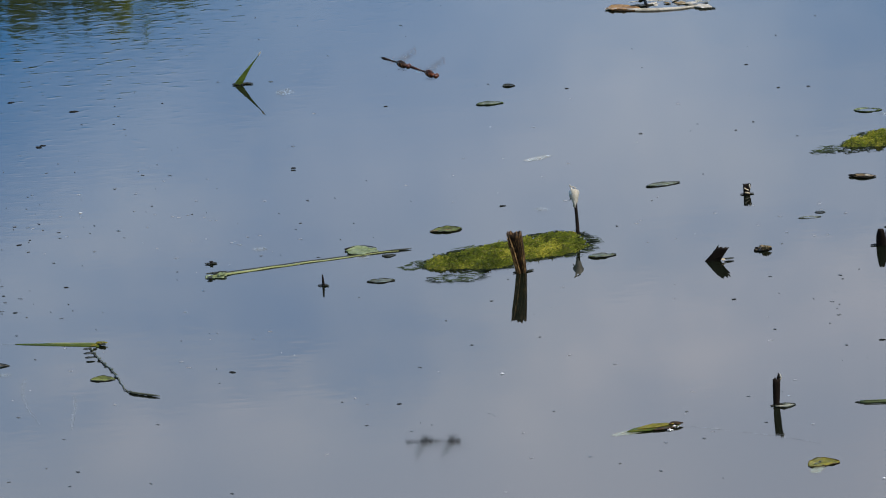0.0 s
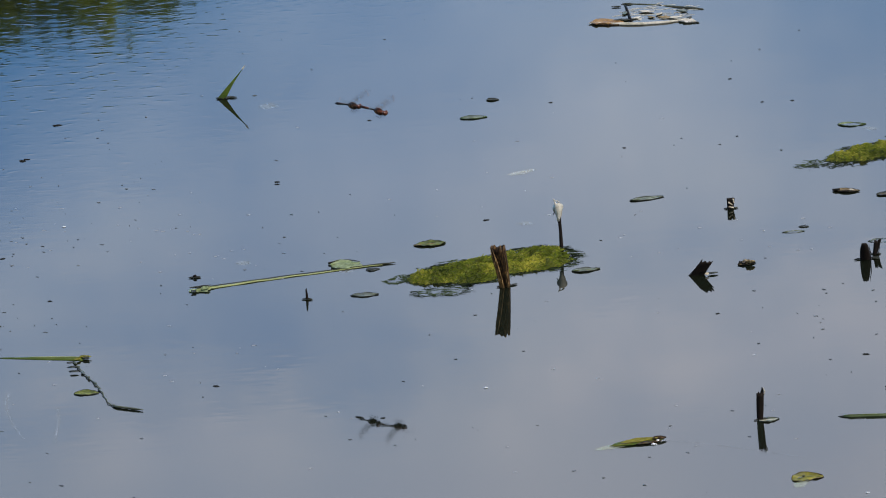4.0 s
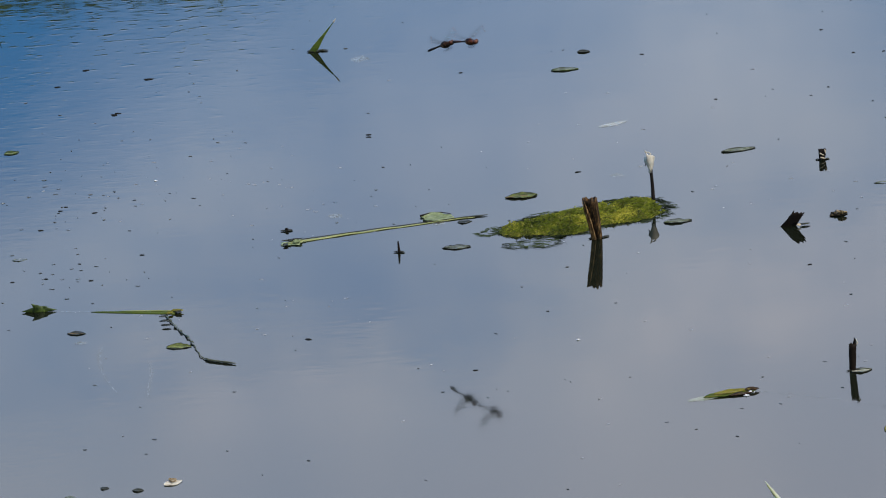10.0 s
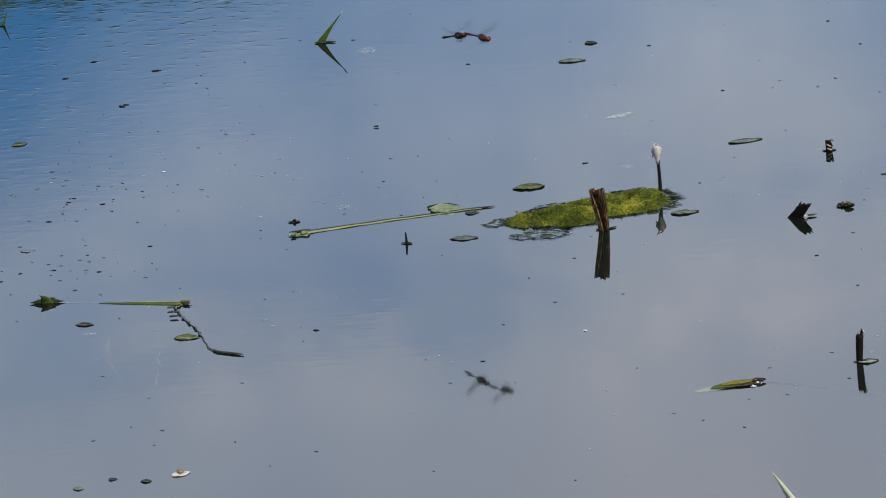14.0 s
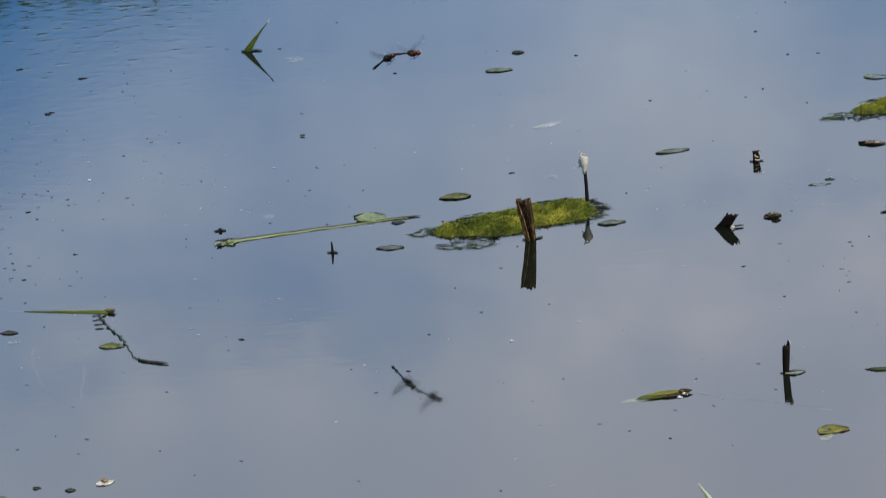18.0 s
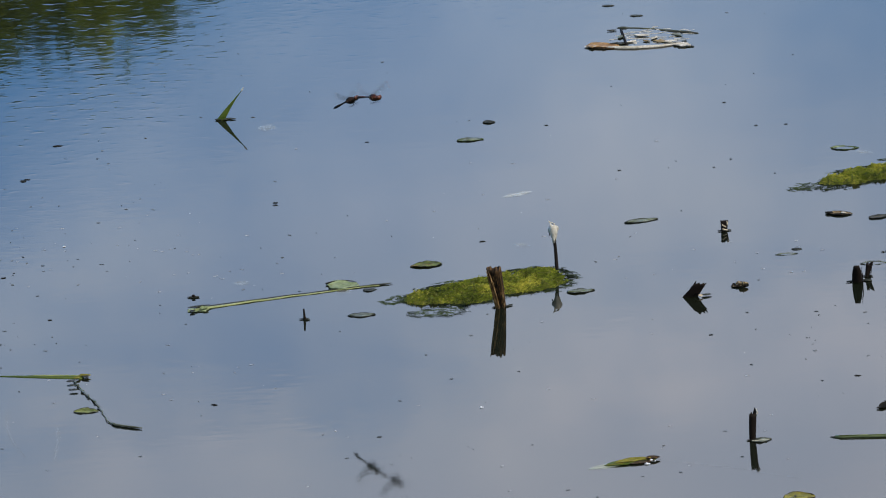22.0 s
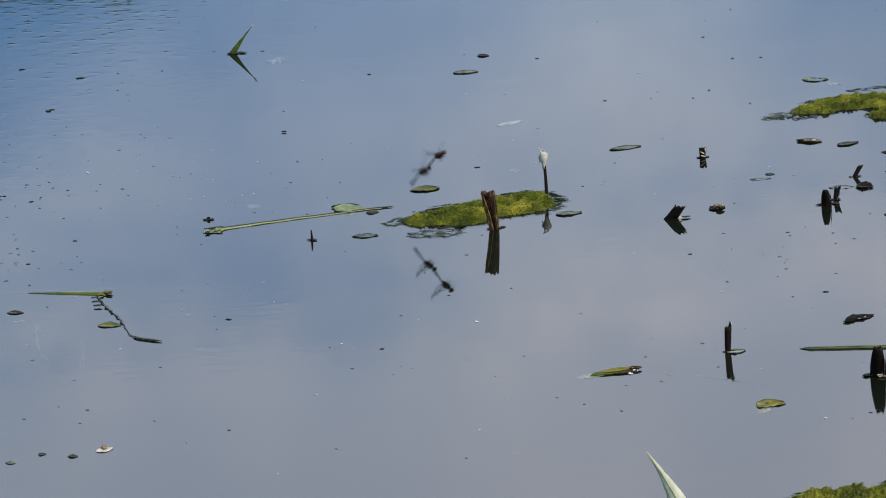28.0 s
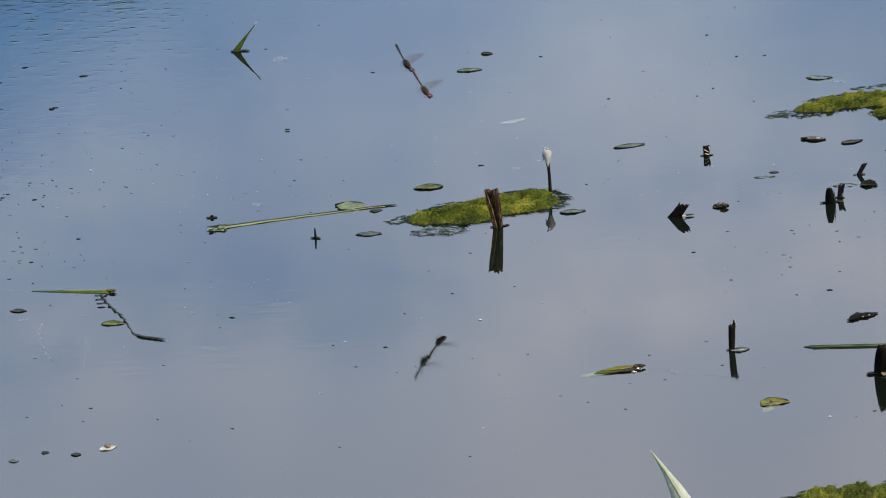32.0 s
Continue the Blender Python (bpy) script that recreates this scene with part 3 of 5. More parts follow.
def floating_leaf(x, y, length, width, angle, mat, label, rib=None, curl=0.25, arch=0.02, seed=0, z=0.0012, fold=0.0, blunt=0.8, group="leaves adrift on the pond", tilt=0.0, stalk=0.0, awash=False, lean=0.0, ragged=0.11, edge=None):
    """A leaf adrift; awash: its middle lies under water and only the rim stands out; edge: the stuff of its wet, dark rim."""
    if awash:
        curl, arch, z = 0.20, 0.040, -0.0013 * width / 0.020 - 0.0004
    else:
        curl, arch, fold = curl * 0.3, arch * 0.3, fold * 0.4
    skin = mat in (SUNKEN, DROWNED)  # lies flat under a skin of water
    t = thing("floating_leaf", pose(x, y, min(z, 0.0) if not skin else 0.0002, tilt, 0, angle), label, "leaf", group)
    part("leaf_blade", leaf_bm(length, width, curl, arch, 0.0003 if skin else 0.0006, seed=seed, fold=fold, blunt=blunt, lean=lean, ragged=ragged, relief=0.02 if skin else 1.0), mat, t)
    fine = min(1.0, width / 0.022)
    pts = [(u * length, lean * length * u * u, 0.0005 + arch * length * 4 * u * u) for u in (-0.48, -0.3, -0.1, 0.1, 0.3, 0.46)]
    part("midrib", tube(pts, [0.4 * r if skin else r * fine for r in (0.0008, 0.0007, 0.0006, 0.0005, 0.0004, 0.0003)], 6), rib or mat, t)
    if edge:
        for side in (-1, 1):
            pts = [leaf_point(i / 20, side, length, width, curl, arch, blunt, lean, ragged, seed, fold) for i in range(21)]
            part("wet_edge", tube([(p[0], p[1], p[2] + 0.0004) for p in pts], [0.0005 + 0.0004 * noise.noise(Vector((i * 0.5, seed, side))) for i in range(21)], 6), edge, t, "dark wet rim")
    if stalk:
        part("leaf_stalk", tube(bent((length * 0.47, 0, 0.001), (length * 0.5 + stalk, stalk * 0.25, 0.0005), 5, (0, 0.002, 0.001)), 0.0008, 6), rib or mat, t)
    return t


def sheath_bm(height, w0, w1, depth, lean, jag, seed, wall=0.0014, below=0.014, sides=22, twist=0.0, ogive=0.0):
    """A broken, flattened hollow stalk that rises from below the water, ragged at the top."""
    rnd = random.Random(seed)
    tops = [height * (1 + jag * noise.noise(Vector((3 * math.cos(6.283 * j / sides), 3 * math.sin(6.283 * j / sides), seed * 2.1)))) for j in range(sides)]
    levels = [-below / height, -below / height * 0.5, 0.0, 0.12, 0.3, 0.5, 0.7, 0.86, 1.0]
    def ring(u, shrink):
        r = []
        w = (w0 + (w1 - w0) * max(0.0, u)) / 2 * (1 - ogive * max(0.0, u) ** 3) - shrink
        for j in range(sides):
            a = 6.283185 * j / sides
            rib = 1 + 0.07 * noise.noise(Vector((4 * math.cos(a), 4 * math.sin(a), seed + u * 0.7)))
            zz = (tops[j] if u > 0.99 else height * u) if u > 0 else height * u
            cx, sy = math.cos(a + twist * u), math.sin(a + twist * u)
            r.append((w * rib * cx + lean[0] * zz / height, w * rib * sy * depth + lean[1] * zz / height, zz))
        return r
    rings = [ring(u, 0.0) for u in levels] + [ring(u, wall) for u in reversed(levels[3:])]
    return loft(rings)


def splinter_bm(a, b, width, thick=0.0009, seed=0):
    pts = bent(a, b, 6, (0.001, -0.001, 0), 0.0006, seed)
    return tube(pts, [width / 2, width / 2, width * 0.45, width * 0.4, width * 0.3, width * 0.08], 6, thick / width * 2)


def reed_stub(x, y, height, w0, w1, lean, label, mat, seed, depth=0.5, turn=0.0, jag=0.25, flakes=2, core=None, collar=True, group="dead reed stubs in the pond", scrap=0.0, ogive=0.0):
    t = thing("reed_stub", pose(x, y, 0, 0, 0, turn), label, "reed stub", group)
    part("sheath", sheath_bm(height, w0, w1, depth, lean, jag, seed, ogive=ogive), mat, t)
    part("core", sheath_bm(height * 0.86, w0 * 0.62, w1 * 0.66, depth * 0.8, (lean[0] * 0.9, lean[1] * 0.9), jag * 1.3, seed + 5, 0.0011, ogive=ogive), core or mat, t)
    rnd = random.Random(seed)
    for i in range(flakes):
        s = rnd.choice((-1, 1)) * rnd.uniform(0.25, 0.5)
        hh = height * rnd.uniform(0.7, 1.08)
        part("loose_strip", splinter_bm((s * w0, -w0 * depth * 0.52, -0.01), (s * w1 * 1.02 + lean[0] * hh / height, -w1 * depth * 0.53 + lean[1] * hh / height, hh), w1 * rnd.uniform(0.07, 0.14), seed=seed + i), core or mat, t)
    if collar:
        for i in range(3):
            a = rnd.uniform(-0.5, 0.5) + (math.pi if i % 2 else 0)
            r = w0 * rnd.uniform(0.55, 1.1)
            size = scrap or w0 * rnd.uniform(0.6, 1.0)
            part("waterline_scrap", leaf_bm(size, size * rnd.uniform(0.35, 0.5), 0.3, 0.03, seed=seed + 20 + i, nl=8, nw=4), LEAF_DARK, t,
                 m=pose(r * math.cos(a), r * math.sin(a) * 0.7, 0.0002, 0, 0, math.degrees(a) + rnd.uniform(-30, 30)))
    return t


# ---- the pond and its banks ----


def sheet(name, xs, ys, fz, material, label, smooth=True):
    verts = [(x, y, fz(x, y)) for y in ys for x in xs]
    w = len(xs)
    faces = [(j * w + i, j * w + i + 1, (j + 1) * w + i + 1, (j + 1) * w + i) for j in range(len(ys) - 1) for i in range(w - 1)]
    ob = raw_part(name, verts, faces, material, None)
    for f in ob.data.polygons:
        f.use_smooth = smooth
    return tagged(ob, label, name, kind="structure")


def ground_height(x, y):
    """Pond bed, rising to a high bank under the camera and a low one on the far shore."""
    near, farb = (4.5 - y) / 4.0, (y - 36.0) / 3.0
    side = (abs(x) - 60.0) / 6.0
    s = max(near, farb, side)
    s = max(0.0, min(1.0, s))
    s = s * s * (3 - 2 * s)
    top = 1.85 if y < 10 else 0.5
    return -0.45 + (top + 0.45) * s + 0.02 * noise.noise(Vector((x * 0.6, y * 0.6, 0)))


def steps(values):
    out = []
    for a, b, n in values:
        out += [a + (b - a) * i / n for i in range(n)]
    return out + [values[-1][1]]


ground = sheet("ground", steps(((-2500, -70, 6), (-70, -4, 22), (-4, 4, 24), (4, 70, 22), (70, 2500, 6))),
               steps(((-2500, -30, 4), (-30, -1, 8), (-1, 8, 24), (8, 16, 16), (16, 34, 9), (34, 42, 12), (42, 120, 6), (120, 2500, 5))), ground_height, EARTH,
               "grassy bank and muddy pond bed reaching the horizon")
ground.data.materials.append(MUD)
for poly in ground.data.polygons:
    poly.material_index = 1 if poly.center.z < -0.15 else 0
water = sheet("water", [-66, -20, -4, 4, 20, 66], [0.0, 6, 10, 16, 24, 40], lambda x, y: 0.0, WATER, "murky pond water with fine ripples mirroring a cloudy blue sky", False)

# ---- floating algae ----


def lobes_field(lobes, seed, frag):
    """How deep inside a raft of overlapping lobes a place lies (below 0: outside), with a torn rim."""
    off = Vector((seed * 7.3, seed * 2.9, 0))

    def field(px, py):
        best = 0.0
        for cx, cy, rx, ry in lobes:
            f = 1.0 - abs((px - cx) / rx) ** 2.3 - abs((py - cy) / ry) ** 2.3
            best += math.exp(5.0 * max(-3.0, f))
        best = math.log(best) / 5.0
        p = Vector((px, py * 0.6, 0))
        torn = 0.42 * noise.fractal(p * 30 + off, 1.0, 2.0, 4) + 0.20 * noise.noise(p * 110 + off)
        return best + frag * torn * max(0.0, min(1.0, 1.0 + 1.2 * (best + 0.2)))

    return field


def ribbons(name, parent, field, span, count, low, high, seed, mat, label, size=(0.004, 0.016), width=(0.0004, 0.0009), lie=0.3, clump=60.0, lift=0.0004):
    """Loose drowned threads where the field lies between low and high, combed along x and gathered in clumps."""
    rnd = random.Random(seed)
    x0, x1, y0, y1 = span
    verts, faces, tries = [], [], 0
    while len(faces) < count * 4 and tries < count * 60:
        tries += 1
        px, py = rnd.uniform(x0, x1), rnd.uniform(y0, y1)
        f = field(px, py)
        if not low < f < high:
            continue
        thick = (f - low) / (high - low) if high > 0.3 else 1.0 - abs(2 * (f - low) / (high - low) - 1.0)
        if noise.noise(Vector((px * clump, py * clump * 1.6, seed))) + 0.9 * thick < rnd.uniform(0.0, 0.75):
            continue
        a, s, w = rnd.gauss(0.05, lie), rnd.uniform(*size), rnd.uniform(*width)
        bend = rnd.gauss(0, 0.5)
        b = len(verts)
        qx, qy = px, py
        for i in range(5):
            g = a + bend * (i - 2) / 2
            wide = w * (0.35, 0.9, 1.0, 0.8, 0.2)[i]
            nx, ny = -math.sin(g) * wide, math.cos(g) * wide
            z = lift + 0.0003 * noise.noise(Vector((qx * 300, qy * 300, 1)))
            verts += [(qx - nx, qy - ny, z), (qx + nx, qy + ny, z + 0.0003)]
            qx, qy = qx + math.cos(g) * s / 4, qy + math.sin(g) * s / 4
        for i in range(4):
            k = b + 2 * i
            faces.append((k, k + 2, k + 3, k + 1))
    return raw_part(name, verts, faces, mat, parent, "stuff", label)


def span_of(lobes, more=1.45):
    return (min(c - r * more for c, _, r, _ in lobes), max(c + r * more for c, _, r, _ in lobes),
            min(c - r * more for _, c, _, r in lobes), max(c + r * more for _, c, _, r in lobes))


def algae_patch(x, y, lobes, label, seed, threads=240, frag=1.0):
    """A shred of algae that lies drowned: dark threads with open water between."""
    t = thing("algae_mat", pose(x, y, 0), label, "algae", "algae rafts on the pond")
    f = lobes_field(lobes, seed, frag)
    ribbons("thread_net", t, f, span_of(lobes), threads, -0.12, 1.0, seed, ALGAE_DARK, "dark drowned algae threads", lie=0.22, clump=90.0)
    ribbons("rim_thread", t, f, span_of(lobes), threads // 2, -0.15, 0.2, seed + 1, ALGAE_WET, "black wet threads round the rim", (0.006, 0.018), (0.0004, 0.0009), 0.18, 80.0, 0.0008)
    return t


def algae_mat(x, y, lobes, high, label, seed, strands=2600, frag=0.8, cell=0.0011, fringe=420, tails=()):
    """A raft of thread algae: lumpy clumps that thin to dark shreds at the rim; tails: shreds that trail off it."""
    t = thing("algae_mat", pose(x, y, 0), label, "algae", "algae rafts on the pond")
    off = Vector((seed * 7.3, seed * 2.9, 0))
    field = lobes_field(lobes, seed, frag)
    x0, x1, y0, y1 = span_of(lobes, 1.25)
    nu, nv = int((x1 - x0) / cell), int((y1 - y0) / (cell * 1.7))

    def height(px, py):
        f = field(px, py)
        p = Vector((px, py * 0.75, 0))
        body = max(-0.5, min(1.0, f * 1.5))
        lump = 0.66 + 0.85 * noise.fractal(p * 62 + off, 0.8, 2.1, 4)
        fuzz = 0.20 * noise.noise(p * 230 + off) + 0.13 * noise.noise(p * 520 + off)
        return high * (body * lump + fuzz * (body > -0.1)) - 0.0012

    verts, faces = [], []
    for j in range(nv + 1):
        py = y0 + (y1 - y0) * j / nv
        for i in range(nu + 1):
            px = x0 + (x1 - x0) * i / nu
            verts.append((px, py, max(-0.006, height(px, py))))
    w = nu + 1
    for j in range(nv):
        for i in range(nu):
            f = (j * w + i, j * w + i + 1, (j + 1) * w + i + 1, (j + 1) * w + i)
            if max(verts[k][2] for k in f) > -0.002:
                faces.append(f)
    body = raw_part("mat_body", verts, faces, ALGAE, t)
    for f in body.data.polygons:
        f.use_smooth = True
    rnd = random.Random(seed)
    sv, sf = [], []
    while len(sf) < strands:
        px, py = rnd.uniform(x0, x1), rnd.uniform(y0, y1)
        z = height(px, py)
        if z < 0.0002:
            continue
        a = rnd.gauss(0.1, 0.8)
        s = rnd.uniform(0.002, 0.0075)
        rise = rnd.uniform(-0.1, 0.45) * s if z > 0.001 else 0.0
        dx, dy = math.cos(a) * s, math.sin(a) * s
        wx, wy = -math.sin(a) * 0.0007, math.cos(a) * 0.0007
        b = len(sv)
        sv += [(px - wx, py - wy, z), (px + wx, py + wy, z + 0.0007), (px + dx, py + dy, z + rise + 0.0004)]
        sf.append((b, b + 1, b + 2))
    raw_part("thread_tuft", sv, sf, STRAND, t, "stuff", "fine yellow-green algae threads")
    wide = span_of(lobes)
    ribbons("drowned_fringe", t, field, wide, fringe, -0.34, 0.16, seed + 50, ALGAE_DARK, "dark drowned threads round the rim", lie=0.25)
    ribbons("wet_rim", t, field, wide, fringe, -0.10, 0.16, seed + 51, ALGAE_WET, "black wet threads at the rim", (0.006, 0.020), (0.0004, 0.0008), 0.2, 70.0, 0.0010)
    for i, tail in enumerate(tails):
        ribbons("trailing_shred", t, lobes_field([tail], seed + i, 1.0), span_of([tail]), fringe // 5, -0.1, 1.0, seed + 60 + i, ALGAE_DARK if i % 2 == 0 else ALGAE_WET, "", (0.003, 0.013), (0.0005, 0.0012), 0.5, 80.0)
    return t


algae_mat(-0.060, 12.110, ((-0.030, -0.028, 0.052, 0.052), (-0.076, -0.044, 0.034, 0.027), (0.066, 0.018, 0.053, 0.058), (0.014, -0.004, 0.050, 0.046)), 0.0085,
          "yellow-green raft of thread algae round a broken reed", 3, 7000, 0.75, fringe=230, tails=((-0.108, -0.040, 0.034, 0.020), (-0.066, -0.006, 0.044, 0.022), (-0.036, 0.020, 0.044, 0.018), (0.110, 0.014, 0.013, 0.024), (-0.118, -0.046, 0.022, 0.018)))
algae_patch(-0.128, 11.997, ((0.0, 0.0, 0.036, 0.020), (0.020, 0.010, 0.020, 0.016)), "dark drowned shred of algae beside the green raft", 8, 95, 0.8)
algae_mat(0.550, 12.570, ((-0.012, 0.004, 0.098, 0.038), (-0.092, -0.026, 0.040, 0.022), (0.090, 0.004, 0.100, 0.052)), 0.0085,
          "large yellow-green algae raft thinning to shreds at one end", 5, 7500, 0.75, fringe=230, tails=((-0.140, -0.050, 0.040, 0.024), (-0.108, -0.034, 0.034, 0.036), (-0.160, -0.052, 0.022, 0.012), (-0.125, -0.060, 0.035, 0.014)))
algae_mat(0.606, 12.500, ((-0.028, 0.000, 0.046, 0.026), (0.040, 0.004, 0.060, 0.034)), 0.0100, "bright yellow lobe of algae in front of a larger raft", 9, 2600, 0.6, fringe=110)
for fx, fy, fl in ((0.524, 12.642, 0.016), (0.558, 12.650, 0.018)):
    algae_patch(fx, fy, ((0.0, 0.0, fl, 0.008),), "thin dark streak of algae behind a raft", int(fx * 100), 16, 0.4)
algae_mat(0.470, 10.690, ((-0.016, -0.010, 0.122, 0.028), (0.090, 0.010, 0.100, 0.058)), 0.011, "green algae raft near the bank", 7, 5200, 0.8, fringe=170, tails=((-0.13, -0.02, 0.035, 0.018),))
algae_mat(0.410, 10.590, ((0.0, 0.0, 0.090, 0.026),), 0.011, "small green algae raft near the bank", 11, 1800, 0.7, fringe=80)

# ---- reed stubs and stalks that stand in the water ----
reed_stub(-0.033, 12.010, 0.0615, 0.0115, 0.0225, (-0.0085, -0.019), "broken brown reed stalk split open at the top", REED_BROWN, 4, 0.55, 0, 0.10, 7, REED_GOLD, ogive=0.08)
reed_stub(0.450, 12.040, 0.0262, 0.0145, 0.0130, (-0.001, -0.013), "blunt blackened reed stub", REED_DARK, 11, 0.6, 0, 0.05, 1, ogive=0.45)
reed_stub(0.464, 12.062, 0.0180, 0.006, 0.0095, (0.0042, 0.0), "short blackened reed stub behind a taller one", REED_DARK, 13, 0.6, 0, 0.3, 1)
reed_stub(0.498, 12.177, 0.0165, 0.0070, 0.0080, (0.0095, 0.0), "slanting black reed stub", REED_DARK, 17, 0.7, 0, 0.12, 0)
reed_stub(0.281, 11.347, 0.037, 0.0082, 0.0108, (0.0015, -0.006), "black reed stub with a thin broken tip", REED_DARK, 19, 0.5, 0, 0.10, 0, ogive=0.12)
reed_stub(0.481, 11.203, 0.047, 0.0205, 0.0205, (0.001, -0.023), "thick blackened reed stump", REED_DARK, 23, 0.6, 0, 0.06, 3, ogive=0.50)
reed_stub(0.279, 12.322, 0.0148, 0.0085, 0.0112, (0.001, 0.0), "short pale-streaked reed stub with scraps at the waterline", REED_DARK, 29, 0.6, 10, 0.2, 1, REED_BROWN)
reed_stub(-0.300, 11.999, 0.0135, 0.0040, 0.0022, (-0.0005, 0.0), "tiny dark twig stub standing in the water", REED_DARK, 31, 0.8, 0, 0.3, 0, scrap=0.010)
reed_stub(-0.453, 12.133, 0.004, 0.004, 0.005, (0.0, 0.0), "tiny dark scrap just above the water", REED_DARK, 33, 0.8, 0, 0.3, 0, scrap=0.009)

stump = [o for o in scene.objects if o.get("label", "").startswith("thick blackened")][0]
part("pale_sliver", splinter_bm((0.0075, -0.0075, 0.004), (0.0078, -0.0195, 0.036), 0.0022, 0.0010, 9), REED_GOLD, stump, "tan sliver down one side")
part("tan_scrap", leaf_bm(0.014, 0.010, 0.3, 0.05, seed=175, nl=8, nw=4, ragged=0.3), REED_PALE, stump, "pale scrap at the waterline", m=pose(0.006, -0.010, 0.0014, 14, 0, -10))
part("tan_scrap", leaf_bm(0.016, 0.008, 0.3, 0.05, seed=176, nl=8, nw=4, ragged=0.3), LEAF_DARK, stump, m=pose(-0.012, -0.004, 0.0006, 0, 0, 8))
pale_stub = [o for o in scene.objects if o.get("label", "").startswith("short pale-streaked")][0]
for fx, fz, tip_x, tip_z, wide in ((-0.0036, 0.0105, 0.0020, 0.0065, 0.0022), (-0.0030, 0.0045, 0.0038, 0.0022, 0.0030), (0.0030, 0.0150, 0.0036, 0.0090, 0.0016)):
    part("pale_flake", splinter_bm((fx, -0.0043, fz), (tip_x, -0.0046, tip_z), wide, 0.0010, 3), REED_PALE, pale_stub, "pale torn flake")

# thin tip on the black stub
tip_parent = [o for o in scene.objects if o.name.startswith("reed_stub") and abs(o.matrix_basis.translation.x - 0.281) < 0.001][0]
part("broken_tip", splinter_bm((0.003, 0, 0.030), (0.0042, 0, 0.0435), 0.0050, 0.003, 3), REED_DARK, tip_parent)
part("pale_sliver", splinter_bm((0.0064, -0.002, 0.034), (0.0062, -0.002, 0.0435), 0.0020, 0.0012, 4), BUD_WHITE, tip_parent, "pale sliver at the tip")

# slanting shard: a flat broken sheath that leans over
shard = thing("reed_shard", pose(0.222, 12.011, 0), "leaning black shard of broken reed", "reed stub", "dead reed stubs in the pond")
part("sheath", sheath_bm(0.0192, 0.0215, 0.016, 0.25, (0.014, -0.008), 0.32, 43), REED_DARK, shard)
part("fork", splinter_bm((0.006, -0.002, 0.004), (0.0225, -0.002, 0.0185), 0.006, 0.002, 4), REED_DARK, shard)
part("fork", splinter_bm((-0.002, 0.001, 0.006), (0.009, 0.002, 0.0210), 0.006, 0.002, 5), REED_DARK, shard)
part("waterline_scrap", leaf_bm(0.014, 0.006, 0.3, 0.05, seed=51, nl=8, nw=4), LEAF_DARK, shard, m=pose(0.022, 0, 0.001, 0, 0, 10))
part("pale_flake", leaf_bm(0.006, 0.004, 0.3, 0.05, seed=52, nl=6, nw=4), REED_PALE, shard, m=pose(0.014, -0.006, 0.0025, 40, 0, 10))

# bud stalk
bud = thing("bud_stalk", Matrix(((1, 0, 0, 0.044), (0, 1, 0.34, 12.178), (0, 0, 0.84, 0), (0, 0, 0, 1))), "dark stalk with a dry white bud at its top", "plant stalk")
part("stalk", tube(bent((0.0, 0, -0.012), (-0.0015, 0, 0.058), 9, (0.001, 0, 0)), [0.0028, 0.0027, 0.0026, 0.0024, 0.0023, 0.0022, 0.0022, 0.0024, 0.003], 10), REED_DARK, bud)
bud_rings = []
for zz, r in ((0.040, 0.0023), (0.046, 0.0028), (0.051, 0.0044), (0.056, 0.0061), (0.060, 0.0067), (0.0635, 0.0062), (0.0660, 0.0042), (0.0672, 0.0012)):
    bud_rings.append([(-0.0012 + r * math.cos(a) * (1 + 0.20 * math.sin(3 * a + zz * 300) + 0.08 * math.sin(5 * a)), r * math.sin(a), zz) for a in [2 * math.pi * j / 14 for j in range(14)]])
part("bud", loft(bud_rings), BUD_WHITE, bud, "crumpled white bud")
part("withered_petal", splinter_bm((-0.004, 0, 0.063), (-0.0075, 0, 0.072), 0.003, 0.001, 6), BUD_WHITE, bud)
part("withered_petal", tube([(-0.003, 0, 0.0655), (-0.0005, 0.0, 0.0668), (0.0005, 0, 0.0688), (-0.002, 0, 0.0705), (-0.0055, 0, 0.0715), (-0.0075, 0, 0.0745)], [0.0012, 0.0012, 0.0011, 0.001, 0.0009, 0.0005], 6), BUD_WHITE, bud)
part("withered_petal", splinter_bm((-0.0065, 0, 0.058), (-0.0085, 0, 0.050), 0.002, 0.001, 8), LEAF_DARK, bud)


def blade_bm(base, tip, width, sag, fold=0.35, n=16, thick=0.0007):
    """A grass blade along an arc, folded along its midline, tapering to the tip."""
    pts = bent(base, tip, n, sag)
    rings = []
    for i, p in enumerate(pts):
        u = i / (n - 1)
        w = width / 2 * max(0.03, (1 - u ** 3) * (0.55 + 0.45 * math.sin(math.pi * min(1, u * 1.3))))
        d = (pts[min(i + 1, n - 1)] - pts[max(i - 1, 0)]).normalized()
        side = d.cross(Vector((0, -1, 0))).normalized()
        nrm = side.cross(d).normalized()
        rings.append([p - side * w + nrm * w * fold, p + nrm * thick, p + side * w + nrm * w * fold, p + side * w + nrm * (w * fold - thick), p - nrm * thick, p - side * w + nrm * (w * fold - thick)])
    return loft(rings)


